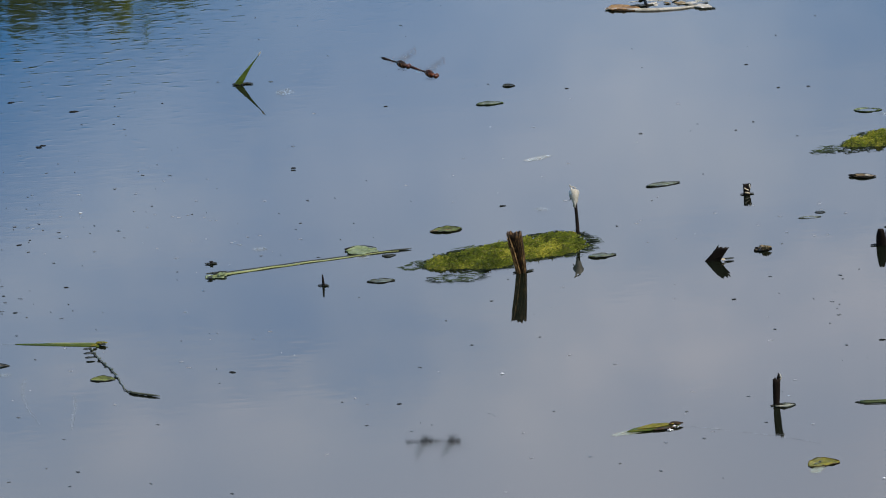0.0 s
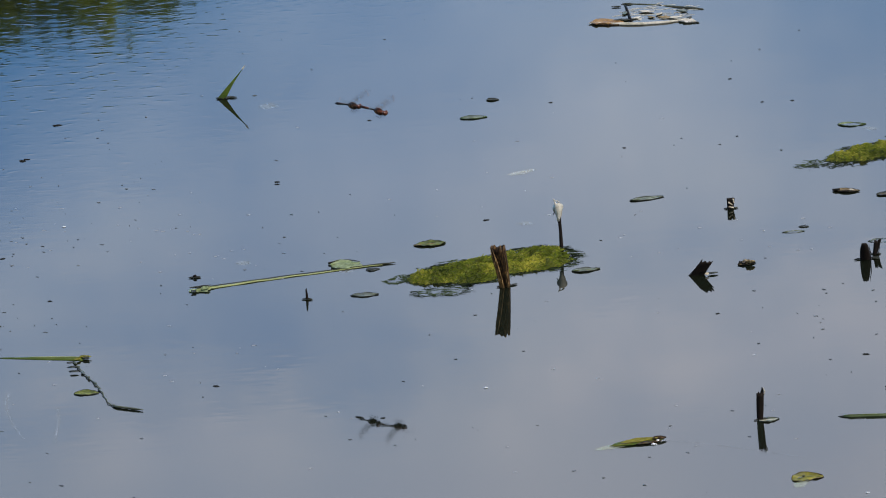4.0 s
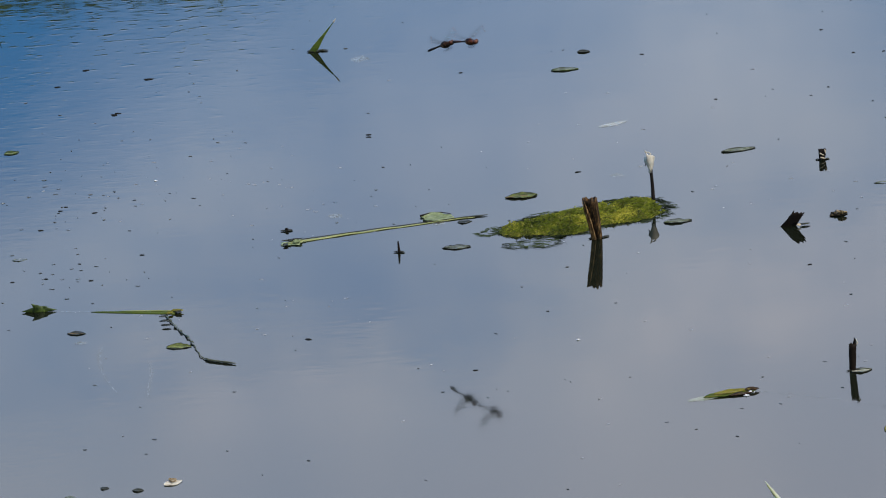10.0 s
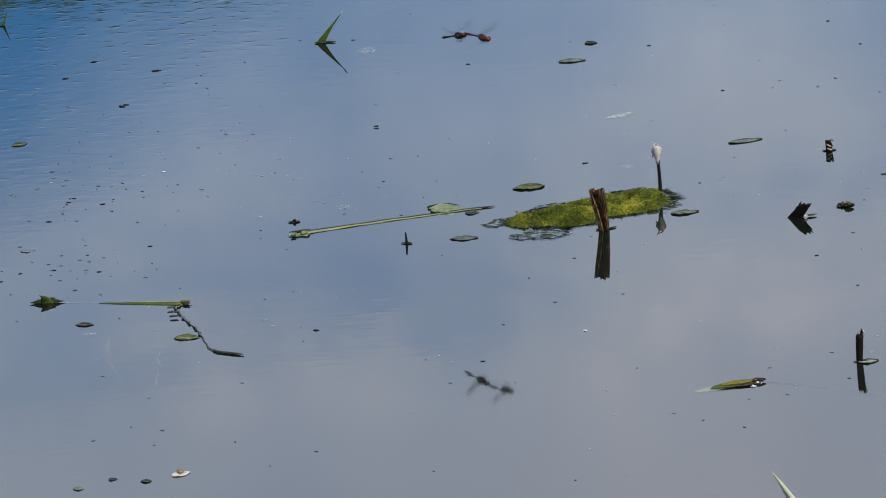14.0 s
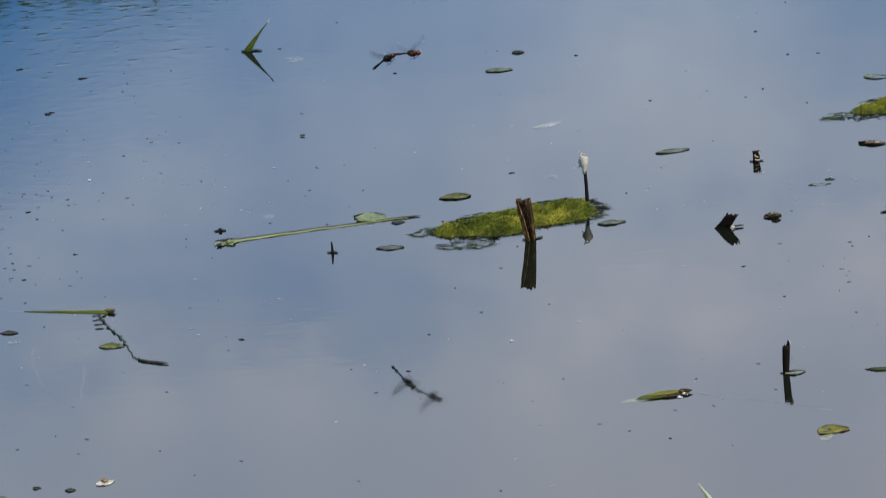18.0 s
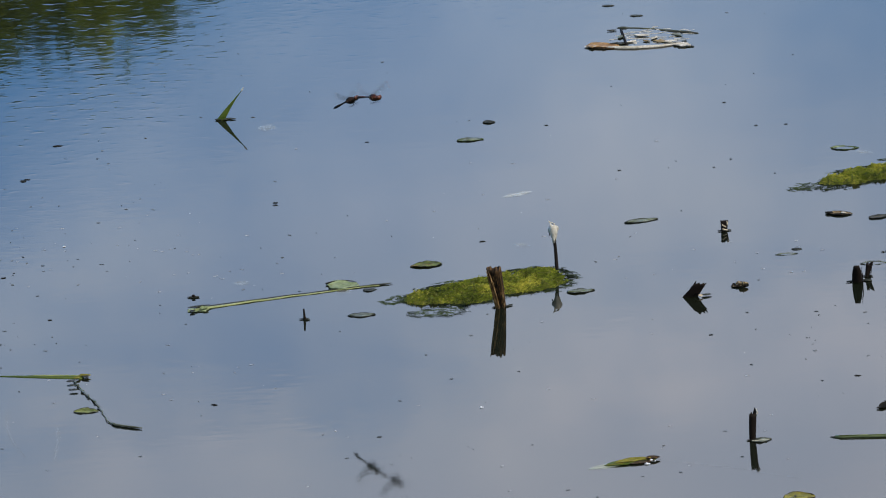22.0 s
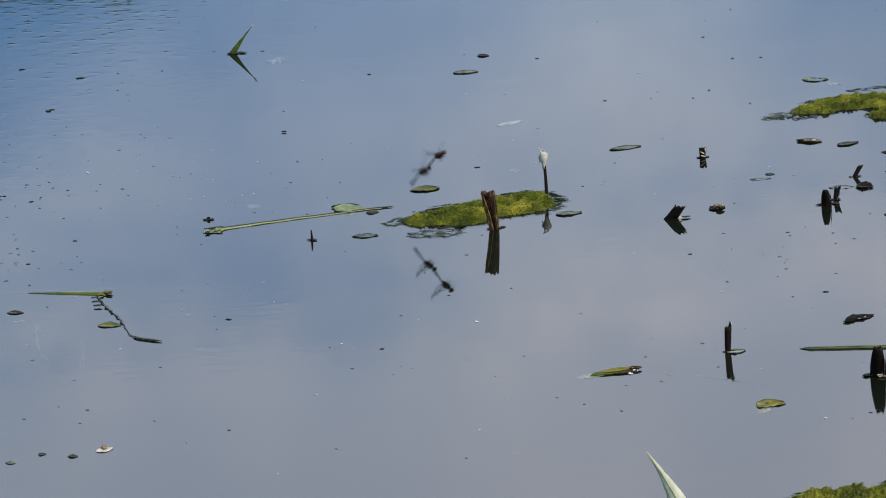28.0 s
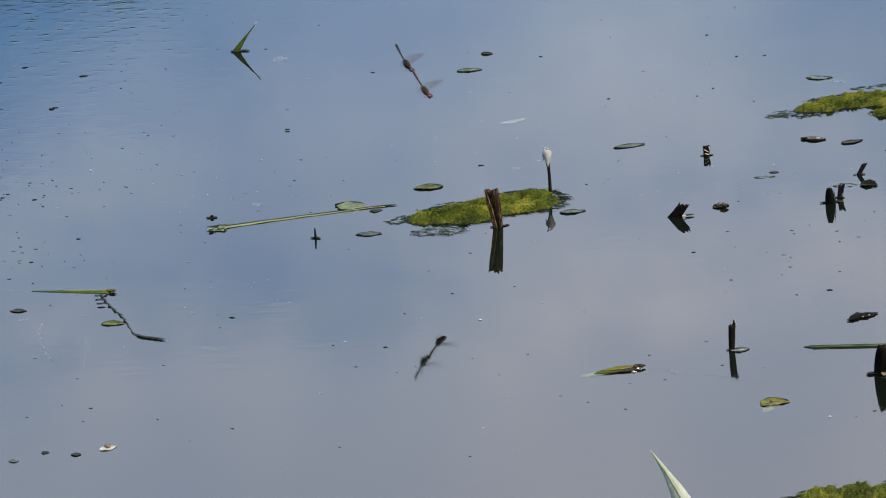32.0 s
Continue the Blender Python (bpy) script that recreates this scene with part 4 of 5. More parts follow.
sprout = thing("grass_sprout", pose(-0.4245, 13.048, 0), "green grass blade leaning out of the water", "grass")
part("blade", blade_bm((-0.037, 0, -0.05), (0.0262, 0.0, 0.042), 0.0125, (-0.001, 0, 0.004)), BLADE_GREEN, sprout)
part("blade_tip", blade_bm((0.0252, 0.0, 0.0405), (0.0305, 0.0, 0.0475), 0.0026, (0, 0, 0.001), n=6), BUD_WHITE, sprout, "withered white tip")
for dx, an in ((-0.008, 10), (0.009, -15), (0.003, 40)):
    part("base_scrap", leaf_bm(0.014, 0.005, 0.3, 0.05, seed=int(an + 60), nl=8, nw=4), LEAF_DARK, sprout, m=pose(dx, 0.0, 0.0002, 0, 0, an))
sprout2 = thing("grass_sprout", pose(-0.902, 13.257, 0), "small dark grass blade standing in the far water", "grass")
part("blade", blade_bm((-0.018, 0, -0.05), (0.009, 0.0, 0.024), 0.008, (0.001, 0, 0.002)), BLADE_GREEN, sprout2)
part("base_scrap", leaf_bm(0.014, 0.005, 0.3, 0.05, seed=81, nl=8, nw=4), LEAF_DARK, sprout2, m=pose(-0.004, 0, 0.001))

# pale blade near the bank
pale = thing("grass_leaf", pose(0.2035, 10.560, 0), "pale yellow-green grass blade rising from the near water", "grass")
part("blade", blade_bm((0.012, 0, -0.03), (-0.052, 0.06, 0.096), 0.027, (0.005, 0, 0.004), 0.10, 22), BLADE_PALE, pale)
part("midrib", tube(bent((0.012, -0.001, -0.03), (-0.050, 0.058, 0.092), 12, (0.005, -0.001, 0.004)), 0.0007, 6), STEM_PALE, pale)

# ---- things that lie on the water ----


def lying_stem(name, x, y, length, angle, radius, mat, label, category, taper=0.6, bow=0.0, seed=0, flat=0.5, lift=0.0002):
    t = thing(name, pose(x, y, lift, 0, 0, angle), label, category)
    n = 16
    pts = bent((-length / 2, 0, 0), (length / 2, 0, 0), n, (0, bow, 0.0004), radius * 0.25, seed)
    part("stem", tube(pts, [radius * (1 - (1 - taper) * i / (n - 1)) for i in range(n)], 10, flat), mat, t)
    return t


reed_leaf = lying_stem("floating_reed", -0.325, 12.109, 0.262, 15.8, 0.0042, STEM_PALE, "long pale green reed leaf lying on the water", "reed", 0.35, 0.003, 2, 0.3)
part("dark_edge", tube(bent((-0.128, 0.0035, 0.0016), (0.128, 0.0018, 0.0012), 14, (0, 0.003, 0), 0.0004, 5), [0.0007] * 14, 6), LEAF_DARK, reed_leaf, "dark upper edge")
part("split_tail", splinter_bm((0.115, 0.003, 0.0005), (0.150, 0.000, 0.0012), 0.0024, 0.0015, 5), LEAF_DARK, reed_leaf)
part("crumpled_end", leaf_bm(0.040, 0.020, 0.16, 0.02, 0.0005, seed=61, ragged=0.4), SAGE, reed_leaf, "crumpled torn end", m=pose(-0.122, -0.002, -0.0008, 0, 0, 12))
part("crumpled_end", leaf_bm(0.030, 0.006, 0.3, 0.03, 0.0005, seed=62, ragged=0.4), LEAF_DARK, reed_leaf, m=pose(-0.122, 0.010, 0.0005, 0, 0, 2))
part("crumpled_end", leaf_bm(0.014, 0.010, 0.6, 0.06, seed=63, ragged=0.3), SAGE, reed_leaf, m=pose(-0.118, -0.004, 0.0006, 0, 0, 40))
part("torn_corner", leaf_bm(0.010, 0.007, 0.4, 0.05, seed=64), LEAF_DARK, reed_leaf, m=pose(-0.136, -0.010, 0.001, 0, 0, 70))

flag = floating_leaf(-0.250, 12.157, 0.042, 0.022, -3, SAGE, "curled green leaf with a pale underside lying across a reed", STEM_PALE, 0.55, 0.05, 71, 0.002, 0.25)
part("dark_fold", tube(bent((-0.022, 0.002, 0.0018), (0.020, 0.004, 0.0020), 9, (0, 0.009, 0.001)), [0.0016, 0.0012, 0.0009, 0.0008, 0.0008, 0.0008, 0.0007, 0.0006, 0.0004], 6), LEAF_BLACK, flag)
part("pale_underside", leaf_bm(0.042, 0.024, 0.08, 0.01, seed=72, ragged=0.2), SAGE, flag, "pale green underside", m=pose(0.003, -0.012, 0.0004, 0, 0, 6))
part("drowned_corner", leaf_bm(0.024, 0.020, 0.0, 0.0, 0.0003, seed=73, relief=0.02), SUNKEN, flag, "pale drowned corner", m=pose(0.004, -0.030, 0.0002, 0, 0, 30))

green_blade = thing("floating_grass_blade", pose(-0.648, 11.795, 0.0002, 0, 0, -13.5), "bright green grass blade floating flat with a ragged yellow end", "grass")
gb = []
for i in range(19):
    u = i / 18
    w = 0.0004 + 0.0070 * u ** 0.6
    h = 0.25 + 0.75 * u ** 0.5
    x0 = -0.060 + 0.116 * u
    gb.append([(x0, -w, 0.0), (x0, -w * 0.4, 0.0014 * h), (x0, w * 0.5, 0.0017 * h), (x0, w, 0.0006 * h), (x0, w * 0.3, -0.0006), (x0, -w * 0.6, -0.0008)])
part("blade", loft(gb), BLADE_GREEN, green_blade)
# the ridge's sunlit look, put in as a strip of paler colour
part("lit_ridge", tube(bent((-0.02, 0.002, 0.0012), (0.052, 0.003, 0.0018), 8), [0.0004, 0.0007, 0.0009, 0.001, 0.001, 0.001, 0.001, 0.0008], 6), STEM_PALE, green_blade)
part("white_thread", tube(bent((-0.055, 0, 0.0003), (-0.145, 0.002, 0.0003), 6), [0.0006, 0.0006, 0.0005, 0.0005, 0.0004, 0.0003], 6, 0.1), DROWNED, green_blade, "thin pale thread trailing from the blade", smooth=False)
for i, (dx, dy, an, ln) in enumerate(((0.058, 0.002, 10, 0.016), (0.060, -0.003, -25, 0.013), (0.056, 0.004, 35, 0.012), (0.050, -0.008, 60, 0.012))):
    part("ragged_end", leaf_bm(ln, 0.006, 0.4, 0.06, seed=90 + i, ragged=0.3, nl=8, nw=4), LEAF_YELLOW if i != 1 else LEAF_DARK, green_blade, m=pose(dx, dy, 0.0015, 0, 0, an))

twig = thing("floating_stalk", pose(-0.578, 11.665, 0.001), "dark jointed plant stalk trailing bent across the water", "plant stalk")
tw = [(-0.029, 0.106), (-0.022, 0.080), (-0.011, 0.040), (0.004, 0.000), (0.015, -0.050), (0.024, -0.092), (0.034, -0.108), (0.050, -0.118), (0.069, -0.129)]
tw_fine = []
for i in range(49):
    k = i / 48 * 7.999
    i0 = int(k)
    a, c = Vector((*tw[i0], 0)), Vector((*tw[i0 + 1], 0))
    q = a.lerp(c, k - i0)
    tw_fine.append((q.x + (0.0010 if i < 34 else 0.0002) * math.sin(i * 1.7), q.y + (0.002 if i < 34 else 0.0) * math.sin(i * 2.3), 0.0001 + 0.0007 * math.sin(i * 1.15) if i < 36 else 0.0006))
part("stalk", tube(tw_fine, [0.0006 + 0.0003 * (1 + math.sin(i * 1.9)) + (0.0011 if 33 < i < 47 else 0.0) for i in range(49)], 8, 0.7), STALK, twig)
for i, u in enumerate((0.10, 0.22, 0.34, 0.47, 0.6, 0.7)):
    k = u * 5.0
    i0 = int(k)
    a, b = Vector((*tw[i0], 0)), Vector((*tw[i0 + 1], 0))
    p = a.lerp(b, k - i0)
    part("joint", leaf_bm(0.008, 0.0035, 0.2, 0.02, seed=100 + i, nl=6, nw=4), STALK if i % 2 else LEAF_GREY, twig, m=pose(p.x, p.y, 0.0010, 0, 0, -78 + 14 * (i % 3)))
for i, (a, b, an) in enumerate(((-0.028, 0.076, 5), (-0.026, 0.056, -8), (-0.031, 0.096, 20))):
    part("side_scrap", leaf_bm(0.012, 0.006, 0.2, 0.05, seed=110 + i, nl=6, nw=4), LEAF_DARK, twig, m=pose(a, b, 0.001, 0, 0, an))
floating_leaf(-0.585, 11.628, 0.032, 0.018, -4, LEAF_GREEN, "small green leaf on a dark floating stalk", STEM_PALE, 0.45, 0.03, 9, fold=0.15, lean=-0.2, edge=LEAF_DARK)

green_stem = lying_stem("floating_plant_stalk", 0.462, 11.333, 0.150, -6, 0.0031, STEM_DULL, "dull green plant stem floating beside a black stump", "plant stem", 1.1, 0.0, 6, 0.7)
part("torn_tip", splinter_bm((-0.072, 0, 0), (-0.082, 0.0005, 0.0), 0.004, 0.002, 7), LEAF_DARK, green_stem)
part("pale_ridge", tube(bent((-0.07, -0.002, 0.0026), (0.074, -0.002, 0.0028), 8), 0.0005, 6), LEAF_GREEN, green_stem)

# raft of dead reed litter far out
litter = thing("reed_litter", pose(0.190, 13.345, -0.0022), "raft of dead reed litter, rusty at one end", "reed litter")
part("pale_reed", tube(bent((-0.050, -0.006, 0.003), (0.060, -0.006, 0.003), 12, (0, -0.010, 0), 0.0006, 3), [0.003, 0.004, 0.0045, 0.0045, 0.0045, 0.004, 0.004, 0.004, 0.0035, 0.003, 0.003, 0.002], 8, 0.6), BUD_WHITE, litter, "bleached reed stem")
part("rusty_end", leaf_bm(0.050, 0.028, 0.15, 0.01, seed=121, ragged=0.3), LEAF_ORANGE, litter, "rusty orange leaf end", m=pose(-0.056, 0.002, 0.0026, 0, 0, -8))
part("dark_fold", tube(bent((-0.078, 0.002, 0.003), (-0.034, -0.012, 0.003), 7, (0, -0.006, 0)), 0.0012, 6), REED_BROWN, litter)
ribbons("bleached_shred", litter, lobes_field(((0.018, 0.045, 0.062, 0.055),), 44, 0.8), (-0.08, 0.11, -0.04, 0.13), 42, 0.0, 1.0, 44, PALE_SHRED, "bleached shreds awash", (0.008, 0.026), (0.0007, 0.0016), 0.3, 70.0, 0.0024)
part("torn_leaf", leaf_bm(0.030, 0.018, 0.2, 0.03, seed=122, ragged=0.3), PETAL, litter, m=pose(0.062, -0.016, 0.0024, 0, 0, -32))
part("torn_leaf", leaf_bm(0.018, 0.008, 0.2, 0.03, seed=123, ragged=0.3), LEAF_DARK, litter, m=pose(0.072, -0.022, 0.002, 0, 0, -30))
part("torn_leaf", leaf_bm(0.028, 0.010, 0.2, 0.03, seed=124, ragged=0.3), LEAF_DARK, litter, m=pose(-0.030, 0.014, 0.002, 0, 0, -5))
part("torn_leaf", leaf_bm(0.026, 0.010, 0.2, 0.03, seed=125, ragged=0.3), LEAF_TAN, litter, m=pose(0.032, 0.014, 0.002, 0, 0, -15))
part("cross_stem", tube(bent((-0.026, 0.094, 0.002), (-0.020, 0.0, 0.003), 6), 0.0022, 6), REED_DARK, litter)
part("thin_stem", tube(bent((-0.030, 0.108, 0.002), (0.088, 0.050, 0.002), 10, (0, 0.008, 0), 0.0006, 8), 0.0014, 6), STALK, litter)
part("thin_stem", tube(bent((0.024, 0.086, 0.001), (0.088, 0.050, 0.002), 6), [0.0012, 0.002, 0.0028, 0.003, 0.003, 0.0015], 6), LEAF_DARK, litter)
part("pale_leaf", leaf_bm(0.100, 0.070, 0.02, 0.0, 0.0004, seed=126, ragged=0.4), PETAL, litter, "bleached leaf awash", m=pose(0.020, 0.050, 0.0004, 0, 0, -16))
part("torn_leaf", leaf_bm(0.020, 0.012, 0.2, 0.03, seed=127, ragged=0.3), LEAF_DARK, litter, m=pose(-0.022, 0.105, 0.001, 0, 0, 0))
for i, (dx, dy, ln, an, mt) in enumerate(((-0.012, 0.020, 0.016, 30, PETAL), (0.010, 0.018, 0.014, -40, LEAF_TAN), (0.046, 0.010, 0.020, 10, PETAL), (0.022, 0.034, 0.018, 60, BUD_WHITE), (-0.028, 0.050, 0.018, 80, LEAF_GREY),
                                             (0.004, 0.052, 0.024, -20, PETAL), (0.056, 0.044, 0.020, -30, LEAF_GREY), (-0.074, 0.002, 0.018, 0, PETAL), (0.066, 0.004, 0.012, 50, LEAF_DARK), (-0.040, 0.090, 0.014, 0, LEAF_DARK))):
    part("reed_fragment", leaf_bm(ln, ln * 0.4, 0.2, 0.04, seed=190 + i, ragged=0.4, nl=8, nw=4), mt, litter, m=pose(dx, dy, 0.0026, 0, 0, an))
floating_leaf(0.189, 13.517, 0.020, 0.009, -4, LEAF_DARK, "dark scrap of leaf beyond the reed litter", seed=130)
floating_leaf(0.148, 13.585, 0.018, 0.008, -4, LEAF_DARK, "dark scrap of leaf beyond the reed litter", seed=131)

clump = thing("weed_clump", pose(0.098, 13.735, 0), "dark green clump of water weed far out", "water weed")
for i, (dx, dy, an) in enumerate(((-0.012, 0, 10), (0.008, 0.004, -20), (0.0, -0.010, 35), (0.016, -0.004, 0))):
    part("weed_leaf", leaf_bm(0.020, 0.012, 0.4, 0.06, seed=180 + i, ragged=0.3), BLADE_GREEN if i % 2 else LEAF_DARK, clump, m=pose(dx, dy, 0.0002 + 0.001 * i, 0, 0, an))

# single leaves
floating_leaf(-0.135, 12.233, 0.044, 0.027, 9, LEAF_GREEN, "olive green leaf curled at the rim, floating behind the algae", LEAF_TAN, 0.30, 0.05, 1, lean=-0.25, edge=LEAF_BLACK)
floating_leaf(-0.068, 12.866, 0.038, 0.017, 4, LEAF_GREY, "narrow green leaf with a pale middle, floating", SAGE, 0.3, 0.03, 2, lean=-0.2, ragged=0.05, edge=LEAF_DEEP)
floating_leaf(0.166, 12.395, 0.048, 0.016, 14, LEAF_GREY, "slender grey-green leaf awash, floating alone", LEAF_GREEN, 0.25, 0.03, 3, ragged=0.05, edge=LEAF_DARK)
floating_leaf(0.465, 12.717, 0.040, 0.021, -10, SAGE, "green-rimmed leaf with a washed-out middle", LEAF_GREEN, 0.25, 0.02, 4, awash=True, edge=LEAF_DEEP)
floating_leaf(0.492, 12.690, 0.026, 0.014, -32, SUNKEN, "pale sunken tail of a leaf just under the water", seed=5, curl=0.02, ragged=0.25)
dead_leaf = floating_leaf(0.441, 12.378, 0.038, 0.016, -14, LEAF_TAN, "curled dead leaf, tan on top and dark below", LEAF_BROWN, 0.6, 0.08, 6, lean=-0.2, edge=LEAF_BLACK)
# a white glint on the leaf, made as a small cream-coloured piece
part("pale_fold", leaf_bm(0.007, 0.004, 0.3, 0.05, seed=177, nl=8, nw=4), PETAL, dead_leaf, "white glint put on as a cream piece", m=pose(0.007, -0.001, 0.0016, 0, 0, 12))
part("dark_tip", leaf_bm(0.012, 0.007, 0.3, 0.05, seed=179, nl=8, nw=4), LEAF_BLACK, dead_leaf, "blackened tip", m=pose(-0.014, -0.001, 0.0010, 0, 0, -10))
part("dark_keel", leaf_bm(0.022, 0.008, 0.2, 0.02, seed=180, nl=8, nw=4), LEAF_BLACK, dead_leaf, "dark bulge along the lower side", m=pose(0.003, -0.008, 0.0005, 0, 0, 4))
floating_leaf(0.497, 12.353, 0.034, 0.016, 22, LEAF_DARK, "dark wet leaf curled at one end", LEAF_TAN, 0.35, 0.05, 7, edge=LEAF_BLACK)
floating_leaf(0.360, 12.191, 0.030, 0.011, 2, LEAF_GREY, "thin grey leaf awash", LEAF_DARK, 0.2, 0.02, 8, awash=True)
floating_leaf(0.375, 12.213, 0.014, 0.009, -8, LEAF_DARK, "tiny dark leaf adrift", seed=9)
floating_leaf(0.075, 12.064, 0.038, 0.019, 7, LEAF_GREY, "grey-green leaf floating beside the algae raft", LEAF_GREEN, 0.3, 0.03, 10, edge=LEAF_DARK)
floating_leaf(-0.223, 12.005, 0.037, 0.018, -2, LEAF_GREY, "grey dull leaf lying flat on the water", LEAF_GREY, 0.2, 0.02, 11, edge=LEAF_BLACK)
floating_leaf(-0.212, 12.125, 0.019, 0.014, 8, LEAF_DARK, "small dark leaf scrap beside a reed", seed=12)
floating_leaf(0.476, 12.125, 0.036, 0.019, -1, LEAF_GREY, "flat grey leaf near black stubs", LEAF_DARK, 0.2, 0.02, 13, awash=True)
floating_leaf(0.510, 12.119, 0.026, 0.022, -16, LEAF_BLACK, "crumpled dark brown leaf beside a slanting stub", LEAF_TAN, 0.9, 0.12, 14, ragged=0.28, edge=LEAF_DARK)
floating_leaf(0.291, 12.049, 0.025, 0.019, 14, LEAF_BLACK, "crumpled dead leaf standing proud of the water", LEAF_TAN, 0.5, 0.08, 15, fold=0.06)
crumple = [o for o in scene.objects if o.get("label", "").startswith("crumpled dead leaf")][0]
part("folded_half", leaf_bm(0.017, 0.010, 0.4, 0.06, seed=161, ragged=0.5), LEAF_BROWN, crumple, m=pose(0.001, 0.003, 0.0012, 20, 6, 24))
part("folded_half", leaf_bm(0.014, 0.010, 0.7, 0.10, seed=162, ragged=0.4), LEAF_TAN, crumple, m=pose(0.004, -0.003, 0.0018, -10, -6, -20))
floating_leaf(0.2925, 11.344, 0.026, 0.018, 12, LEAF_GREY, "grey leaf scrap with a pale middle beside a black stub", PETAL, 0.25, 0.03, 16, edge=LEAF_DARK)
black_leaf = floating_leaf(0.470, 11.472, 0.044, 0.024, 22, LEAF_BLACK, "ragged blackened leaf with wet glints put on as pale flecks", LEAF_BLACK, 0.4, 0.05, 17, ragged=0.4)
part("torn_tail", leaf_bm(0.024, 0.010, 0.2, 0.03, seed=173, ragged=0.5, nl=10, nw=5), LEAF_BLACK, black_leaf, m=pose(-0.018, -0.007, 0.0004, 0, 0, 12))
# wet glints, put on the black leaf as tiny pale pieces
for i, (dx, dy) in enumerate(((-0.004, -0.007), (0.007, -0.004))):
    part("pale_fleck", leaf_bm(0.0035, 0.0022, 0.2, 0.03, seed=174 + i, nl=6, nw=4), REED_PALE, black_leaf, m=pose(dx, dy, 0.0012, 0, 0, 40 * i))
yellow = floating_leaf(0.329, 11.096, 0.040, 0.032, 14, LEAF_YELLOW, "yellow-green folded leaf with a dark rim, half awash", LEAF_GREEN, 0.15, 0.0, 43, fold=0.02, lean=-0.55, blunt=0.55, ragged=0.03, edge=REED_BROWN)
part("worm_hole", leaf_bm(0.0035, 0.004, 0.2, 0.0, seed=178, nl=6, nw=4), LEAF_DARK, yellow, m=pose(-0.003, 0.002, 0.0011, 0, 0, 20))
part("drowned_flap", leaf_bm(0.034, 0.016, 0.0, 0.0, 0.0003, seed=19, relief=0.02), PALE_WET, yellow, "pale drowned flap", m=pose(-0.012, -0.022, 0.0002, 0, 0, 50))
big = floating_leaf(0.122, 11.278, 0.068, 0.019, 14, BLADE_GREEN, "long green-yellow leaf with a bright wet end", LEAF_YELLOW, 0.45, 0.05, 20, fold=0.12, lean=-0.12)
# shade along the leaf's lower side, put on as a dark brown strip
part("dark_underside", leaf_bm(0.034, 0.008, 0.2, 0.02, seed=24, ragged=0.3), REED_BROWN, big, "shade under the leaf, put on as a brown strip", m=pose(0.014, -0.008, 0.0004, 0, 0, 4))
part("curled_flap", leaf_bm(0.048, 0.010, 0.2, 0.02, seed=21, lean=-0.15), LEAF_YELLOW, big, "yellow flap", m=pose(0.004, 0.003, 0.0014, 6, 0, 1))
part("brown_end", leaf_bm(0.018, 0.010, 0.5, 0.08, seed=22), REED_BROWN, big, "brown curled end", m=pose(0.030, 0.0, 0.0012, 0, 0, -6))
part("pale_tail", leaf_bm(0.050, 0.017, 0.0, 0.0, 0.0003, seed=23, relief=0.02), PALE_WET, big, "pale drowned tail", m=pose(-0.032, -0.004, 0.0002, 0, 0, 6))
part("drowned_stalk", tube([(q.x, q.y, 0.0003) for q in bent((0.034, 0, 0), (0.180, -0.150, 0), 10, (0.004, 0.004, 0), 0.0006, 4)], 0.0026, 6, 0.05), FAINT, big, "pale stalk under the surface", smooth=False)
floating_leaf(-0.722, 11.715, 0.024, 0.015, -8, LEAF_DARK, "small dark leaf with a pale shadow under it", LEAF_TAN, 0.3, 0.03, 24)
floating_leaf(-0.714, 11.672, 0.018, 0.014, 20, SUNKEN, "pale scrap under the water", seed=25, curl=0.02, ragged=0.25)
floating_leaf(-0.848, 12.604, 0.022, 0.015, 20, LEAF_DEEP, "small folded green leaf far to the side", STEM_PALE, 0.5, 0.05, 26, fold=0.2)
floating_leaf(-0.813, 12.074, 0.020, 0.011, 5, LEAF_GREY, "small grey leaf awash", LEAF_DARK, 0.2, 0.03, 27, awash=True)
floating_leaf(-0.040, 12.955, 0.018, 0.014, -4, LEAF_DARK, "dark curled leaf scrap far out", LEAF_GREY, 0.6, 0.08, 28)
floating_leaf(0.552, 12.298, 0.016, 0.011, 0, LEAF_DARK, "dark leaf scrap adrift", seed=29)
floating_leaf(0.540, 11.972, 0.018, 0.014, -8, LEAF_DARK, "dark leaf scrap adrift", seed=30)
floating_leaf(-0.004, 12.565, 0.046, 0.016, 30, DROWNED, "pale leaf drowned just under the surface", seed=31, curl=0.02, ragged=0.25)
floating_leaf(-0.004, 12.308, 0.018, 0.024, 60, SUNKEN, "faint pale leaf under the water", seed=32, curl=0.02, ragged=0.25)
floating_leaf(-0.388, 12.190, 0.022, 0.020, -30, SUNKEN, "faint pale leaf under the water", seed=33, curl=0.02, ragged=0.25)
floating_leaf(-0.362, 12.990, 0.030, 0.030, -20, SUNKEN, "faint pale leaf under the water", seed=34, curl=0.02, ragged=0.25)
floating_leaf(-0.661, 11.047, 0.011, 0.011, -8, LEAF_DARK, "round dark scrap near the bank", seed=35)
floating_leaf(-0.619, 11.030, 0.014, 0.012, -8, LEAF_DARK, "round dark scrap near the bank", seed=36, curl=0.5)
floating_leaf(-0.703, 11.016, 0.014, 0.013, -8, LEAF_GREY, "greyish scrap near the bank", seed=37)
petal = floating_leaf(-0.576, 11.050, 0.026, 0.015, 34, PETAL, "cream-coloured curled petal on the water", BUD_WHITE, 0.5, 0.06, 38, fold=0.2)
